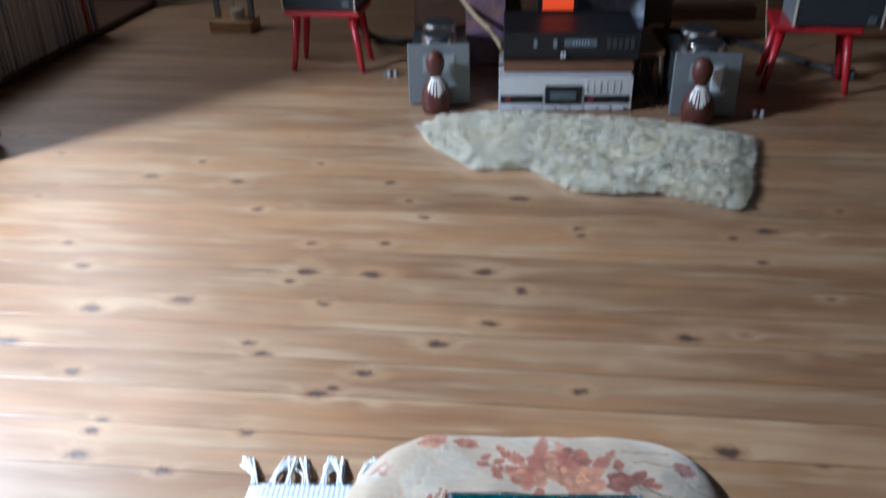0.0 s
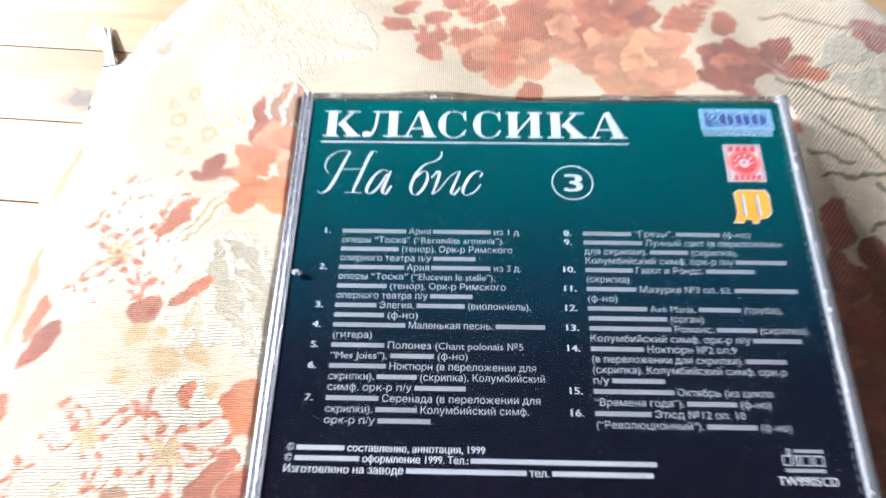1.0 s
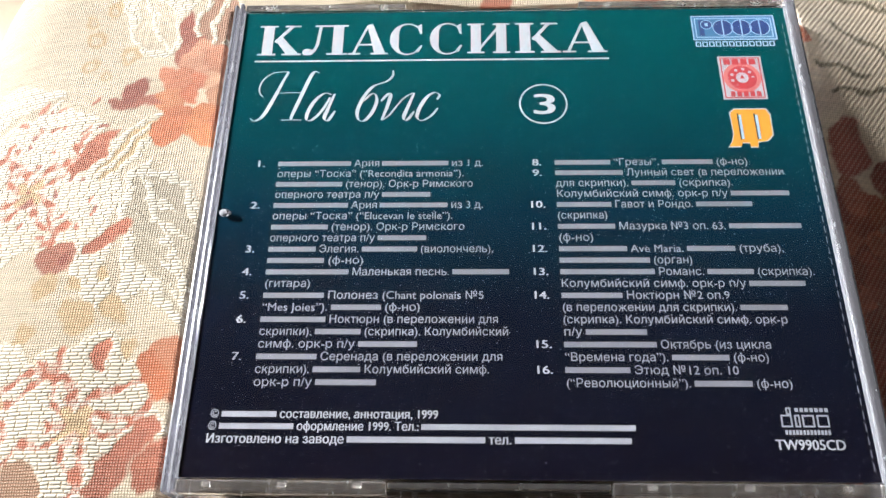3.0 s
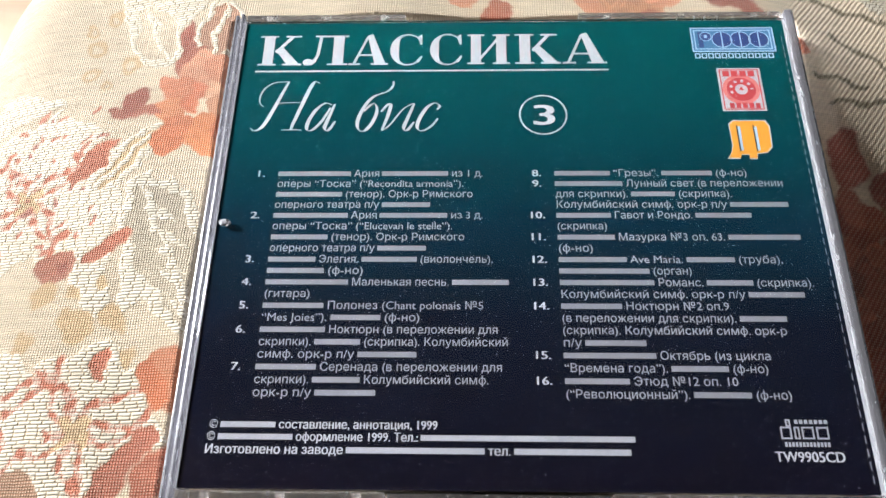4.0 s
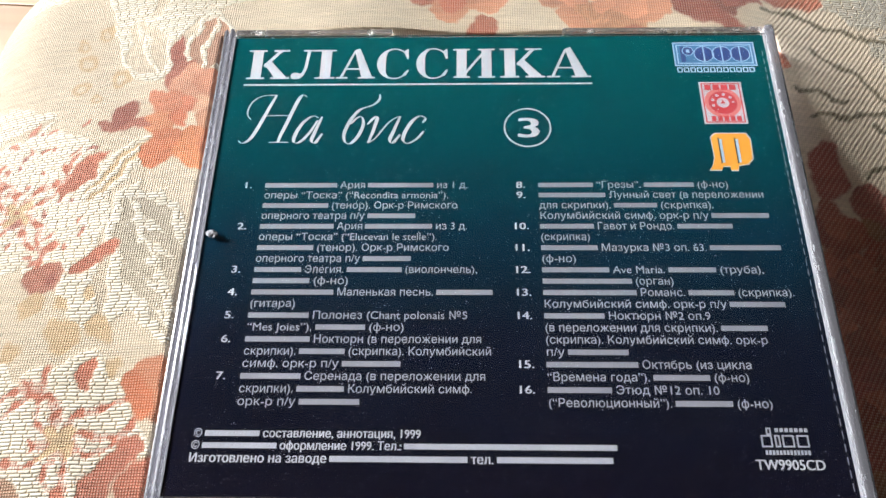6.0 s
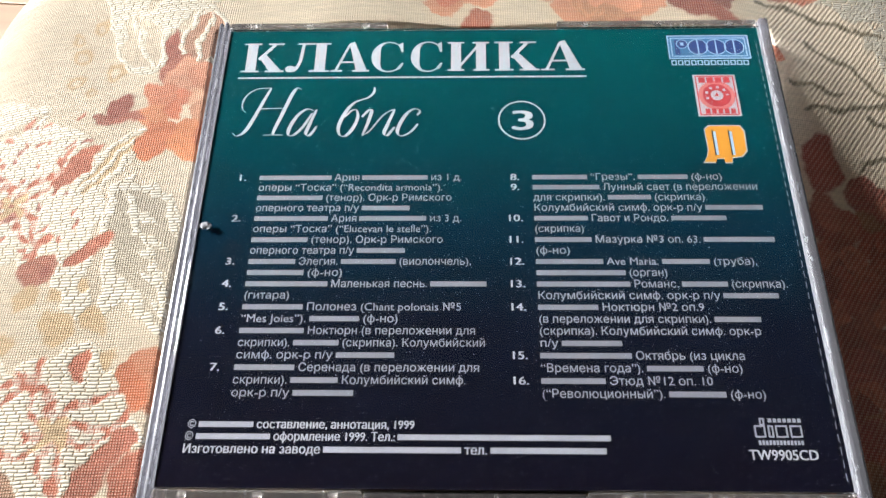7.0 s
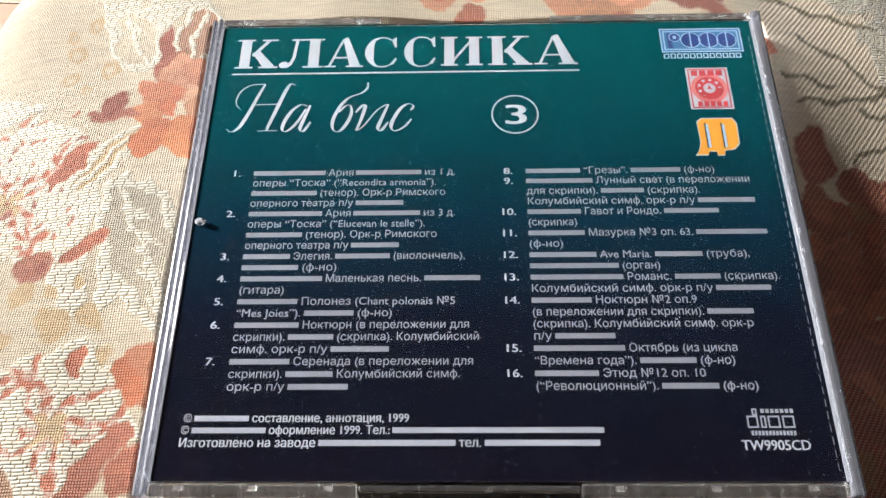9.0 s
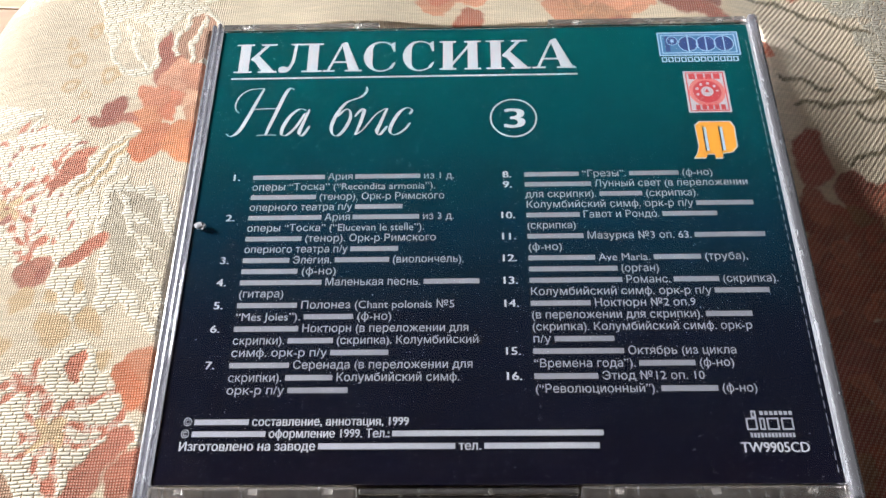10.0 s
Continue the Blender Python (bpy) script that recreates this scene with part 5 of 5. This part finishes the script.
def glow():
    n = Nodes("orange_glow")
    y = n.node("SeparateXYZ", out=2, Vector=n.where())
    band = n.math("MULTIPLY_ADD", n.math("SINE", n.math("MULTIPLY", y, 900.0)), 0.12, 0.9)
    colour = n.mix(1.0, (1.0, 0.085, 0.012), n.node("CombineXYZ", X=band, Y=band, Z=band), "MULTIPLY")
    return n.set(Base_Color=(0.3, 0.03, 0.01), Emission_Color=colour, Emission_Strength=1.1)


def display():
    t = thing("display", (0.182, 2.115, 0.2003), "small glowing orange display in a black case", "display")
    part("case", box(-0.062, 0.062, 0.0, 0.05, 0.0, 0.14, 0.003), M["black"], t)
    part("screen", box(-0.046, 0.046, -0.003, -0.0003, 0.006, 0.12), glow(), t, "lit orange screen")


display()


def sleeve_art(name, a, b, c):
    """Printed record sleeve with blurred patches of colour."""
    n = Nodes(name)
    p = n.where()
    f = n.noise(p, 16, 4, 0.6)
    g = n.noise(p, 9, 2)
    base = n.mix(n.ramp(g, (0.45, 0.0), (0.6, 1.0)), n.ramp(f, (0.35, a), (0.62, b)), c)
    return n.set(Base_Color=base, Roughness=0.4)


def record_sleeve(place, size, lean, turn, art, label):
    ob = part("record_sleeve", box(-size / 2, size / 2, -0.002, 0.002, 0, 0.312, 0.0008), art)
    ob.matrix_basis = pose(*place, -lean, 0, turn)
    return tagged(ob, label, "record", "sleeves behind the tuner")


record_sleeve((-0.030, 2.215, 0.001), 0.125, 7, 6, sleeve_art("violet_print", (0.10, 0.07, 0.13), (0.33, 0.18, 0.16), (0.20, 0.14, 0.24)), "violet and brown printed sleeve leaning behind the tuner")
record_sleeve((0.350, 2.205, 0.001), 0.215, 7, -3, sleeve_art("grey_print", (0.20, 0.23, 0.28), (0.60, 0.66, 0.74), (0.10, 0.11, 0.14)), "pale blue-grey printed sleeve leaning behind the tuner")
crate = thing("wooden_crate", (0.16, 2.42, 0), "dark wooden crate behind the tuner", "crate")
for z in (0.0, 0.11, 0.22):
    part("slat", box(-0.42, 0.40, -0.14, -0.125, z + 0.004, z + 0.10, 0.002), M["dark_wood"], crate)
    part("slat", box(-0.42, 0.40, 0.125, 0.14, z + 0.004, z + 0.10, 0.002), M["dark_wood"], crate)
for x in (-0.41, 0.39):
    part("end_board", box(x - 0.01, x + 0.01, -0.124, 0.124, 0.004, 0.32, 0.002), M["dark_wood"], crate)


def record_stand():
    """The brown wooden stand beside the deck."""
    t = thing("wooden_stand", (0.425, 1.98, 0), "brown wooden stand with dark legs", "stand")
    part("top", box(-0.030, 0.045, -0.06, 0.16, 0.125, 0.140, 0.002), M["oak"], t)
    for x in (-0.022, 0.036):
        for y in (-0.05, 0.14):
            part("leg", tube([(x * 1.3, y, 0.0), (x, y, 0.125)], [0.006, 0.009], 8), M["dark_wood"], t, smooth=True)
    part("panel", box(-0.026, 0.040, 0.05, 0.062, 0.0, 0.124, 0.001), M["oak"], t)


record_stand()


# ---- the two red stools with loudspeakers ----
def red_stool(place, turn, label):
    t = thing("red_stool", place, label, "stool", "pair of red stools", turn)
    part("seat", box(-0.120, 0.120, -0.085, 0.085, 0.178, 0.198, 0.006), M["red_paint"], t)
    for sx in (-1, 1):
        for sy in (-1, 1):
            part("leg", tube([(sx * 0.114, sy * 0.066, 0.0), (sx * 0.108, sy * 0.062, 0.03), (sx * 0.088, sy * 0.055, 0.179)], [0.0085, 0.0095, 0.0135], 14), M["red_paint"], t, smooth=True)
    return t


def loudspeaker(place, turn, label):
    t = thing("loudspeaker", place, label, "loudspeaker", "pair of loudspeakers", turn)
    part("cabinet", box(-0.115, 0.115, -0.075, 0.085, 0.0, 0.36, 0.003), M["grey_metal"], t)
    part("grille", box(-0.110, 0.110, -0.086, -0.0755, 0.006, 0.352, 0.003), M["grille"], t, "dark cloth grille")
    for x in (-0.1135, 0.1135):
        part("edge_strip", box(x - 0.0022, x + 0.0022, -0.088, -0.0755, 0.002, 0.358), M["veneer_edge"], t, "pale edge strip")
    part("badge", box(0.075, 0.098, -0.0885, -0.0863, 0.012, 0.034, 0.001), M["smoke"], t)
    return t


red_stool((-0.527, 2.240, 0), -6.0, "small red painted stool in half shade under a loudspeaker")
red_stool((0.901, 2.025, 0), -11.0, "small red painted stool under a dark loudspeaker")
loudspeaker((-0.534, 2.240, 0.1982), -6.0, "grey loudspeaker with pale edges on a red stool")
loudspeaker((0.940, 2.010, 0.1982), -7.0, "dark loudspeaker with pale edges on a red stool")


# ---- records along the wall ----
def record_shelf():
    t = thing("record_shelf", (-1.80, 1.40, 0), "dark wooden record shelf along the wall", "shelf", turn=-10.0)
    part("base_board", box(-0.20, 0.145, 0.0, 1.62, 0.012, 0.030, 0.002), M["dark_wood"], t)
    part("end_board", box(-0.20, 0.170, -0.024, -0.001, 0.0, 0.42, 0.002), M["dark_wood"], t)
    part("end_board", box(-0.20, 0.150, 1.621, 1.642, 0.0, 0.42, 0.002), M["dark_wood"], t)
    part("back_board", box(-0.216, -0.2003, -0.024, 1.642, 0.0, 0.42), M["dark_wood"], t)
    return t


def records():
    rng = random.Random(21)
    tones = [((0.42, 0.40, 0.38), "pale grey"), ((0.50, 0.47, 0.42), "cream"), ((0.30, 0.30, 0.32), "grey"), ((0.16, 0.18, 0.23), "slate blue"), ((0.07, 0.07, 0.08), "black"), ((0.45, 0.42, 0.44), "off-white")]
    mats = [plain("sleeve_" + str(i), c, 0.6, vary=0.12) for i, (c, _) in enumerate(tones)]
    red = plain("sleeve_red", (0.42, 0.04, 0.02), 0.5)
    frame_of = pose(-1.80, 1.40, 0, 0, 0, -10.0)
    meshes = {}
    y, k = 0.30, 0
    while y < 1.24:
        th = rng.choice((0.004, 0.005, 0.006, 0.008, 0.011))
        i = rng.choice((0, 0, 1, 1, 2, 3, 4, 5, 5))
        mat, word = (red, "red") if 0.0 <= y - 1.17 < 0.010 else (mats[i], tones[i][1])
        key = (th, mat.name)
        if key not in meshes:
            bm = box(-0.155, 0.157, 0.0, th, 0.0, 0.314, min(0.0012, th * 0.3))
            me = bpy.data.meshes.new("record")
            bm.to_mesh(me)
            bm.free()
            me.materials.append(mat)
            meshes[key] = me
        ob = new("record", meshes[key])
        lean = 1.5 + 2.0 * math.sin(y * 9) + rng.uniform(-0.4, 0.4)
        ob.matrix_basis = frame_of @ pose(-0.012 + rng.uniform(-0.006, 0.004), y, 0.0306, -lean, 0, 0)
        tagged(ob, word + " record sleeve standing in the shelf", "record", "records in the shelf")
        y += th + rng.uniform(0.0006, 0.003) + (0.012 if rng.random() < 0.05 else 0)
        k += 1


record_shelf()
records()


# ---- the tall narrow cabinet, added to cast the floor's shade edge ----
tall = thing("shading_cabinet", (-1.62, 1.545, 0), "tall narrow dark wooden cabinet, added to shade the floor", "cabinet")
part("body", box(-0.28, 0.28, -0.085, 0.085, 0.0, 1.30, 0.004), M["dark_wood"], tall)
part("door", box(0.281, 0.298, -0.080, 0.080, 0.02, 1.28, 0.002), M["dark_wood"], tall)


# ---- small things on the floor ----
def weighted_stand():
    t = thing("tool_stand", (-0.956, 2.655, 0), "pale wooden block with two grey posts and a metal cup", "stand", turn=-8)
    part("block", box(-0.080, 0.080, -0.05, 0.05, 0.0, 0.044, 0.003), M["pale_wood"], t)
    for x in (-0.062, 0.070):
        part("post", box(x - 0.009, x + 0.009, -0.010, 0.010, 0.044, 0.36, 0.001), M["grey_metal"], t)
    cup = part("cup", lathe([(0.020, 0.044), (0.024, 0.050), (0.026, 0.082), (0.023, 0.083)], 24, centre=(0.020, -0.01, 0)), M["veneer_edge"], t, "pale cup")
    part("rod", tube([(0.008, -0.01, 0.083), (0.008, -0.01, 0.30)], 0.003, 8), M["chrome"], cup, "chrome rod")


weighted_stand()


def cable(points, radius, material, label):
    return tagged(part("cable", tube(smooth_line(points, 8), radius, 8), material, smooth=True), label, "cable")


cable([(-0.33, 2.75, 0.30), (-0.26, 2.55, 0.285), (-0.16, 2.36, 0.245), (-0.07, 2.20, 0.175), (0.0, 2.12, 0.12), (0.03, 2.10, 0.05), (0.03, 2.10, 0.006)], 0.0075, M["tan_cable"], "tan cable hanging beside the tuner")
cable([(-0.50, 2.36, 0.16), (-0.46, 2.45, 0.07), (-0.41, 2.48, 0.014), (-0.28, 2.44, 0.014), (-0.18, 2.50, 0.014)], 0.012, M["cable"], "thick black cable on the floor")
cable([(0.50, 2.58, 0.014), (0.66, 2.52, 0.014), (0.82, 2.40, 0.014), (0.92, 2.25, 0.014), (1.03, 2.11, 0.014)], 0.011, M["cable"], "thick black cable under the stool")
cable([(0.86, 2.32, 0.18), (0.865, 2.30, 0.10), (0.88, 2.27, 0.006), (0.93, 2.24, 0.005)], 0.003, M["tan_cable"], "thin pale cable behind the stool")
cable([(0.385, 1.95, 0.11), (0.40, 1.90, 0.06), (0.425, 1.86, 0.005), (0.43, 1.84, 0.004)], 0.004, M["cable"], "thin black cable beside the deck")
cable([(0.41, 1.97, 0.12), (0.44, 1.92, 0.06), (0.455, 1.87, 0.005), (0.462, 1.85, 0.004)], 0.004, M["cable"], "thin black cable beside the stand")
plug = thing("plug", (1.045, 2.085, 0), "dark plug at the end of the cable", "plug", turn=-55)
part("body", box(-0.03, 0.03, -0.016, 0.016, 0.0, 0.032, 0.005), M["black"], plug)
part("collar", box(0.0302, 0.042, -0.010, 0.010, 0.006, 0.026, 0.003), M["can"], plug)


def connector(place, turn):
    t = thing("connector", place, "small grey metal connector lying on the floor", "connector", "connectors", turn)
    for x in (-0.014, 0.006):
        part("pin", box(x, x + 0.008, -0.006, 0.006, 0.0, 0.020, 0.001), M["silver"], t)
    part("body", box(-0.024, 0.022, 0.0064, 0.014, 0.0, 0.014, 0.002), M["grey_metal"], t)


connector((-0.325, 2.125, 0), 10)
connector((0.706, 1.775, 0), -5)
beam = tagged(part("wooden_beam", box(-0.26, 0.26, -0.03, 0.03, 0, 0.05, 0.004), M["oak"]), "brown wooden beam on the floor", "beam")
beam.matrix_basis = pose(0.70, 2.74, 0, 0, 0, -2)
cabinet = thing("wooden_cabinet", (1.42, 2.62, 0), "brown wooden cabinet standing at the wall", "cabinet", turn=-4)
part("body", box(-0.24, 0.24, -0.18, 0.20, 0.0, 0.90, 0.004), M["oak"], cabinet)
part("door", box(-0.23, 0.23, -0.20, -0.181, 0.02, 0.88, 0.003), M["oak"], cabinet)


# ---- floor boards ----
def floor_boards():
    base = tagged(part("floor", box(X0, X1, Y0, Y1, -0.06, -0.022), M["gap"]), "varnished knotty pine floor boards", "floor", kind="structure")
    length = X1 - X0 + 0.2
    bm = box(-length / 2, length / 2, -BOARD / 2 + 0.0006, BOARD / 2 - 0.0006, -0.02, 0.0, 0.0009)
    me = bpy.data.meshes.new("board")
    bm.to_mesh(me)
    bm.free()
    me.materials.append(M["floor"])
    turn = pose(0, 0, 0, 0, 0, FLOOR_TURN)
    # a joint runs through (-0.45, 0.372)
    joint = (turn.inverted() @ Vector((-0.45, 0.372, 0))).y
    low = math.floor((Y0 - 0.25 - joint) / BOARD)
    for k in range(low, low + int((Y1 - Y0 + 0.5) / BOARD) + 1):
        ob = new("board", me)
        ob.parent = base
        ob.matrix_basis = turn @ pose(0, joint + (k + 0.5) * BOARD, 0)


floor_boards()
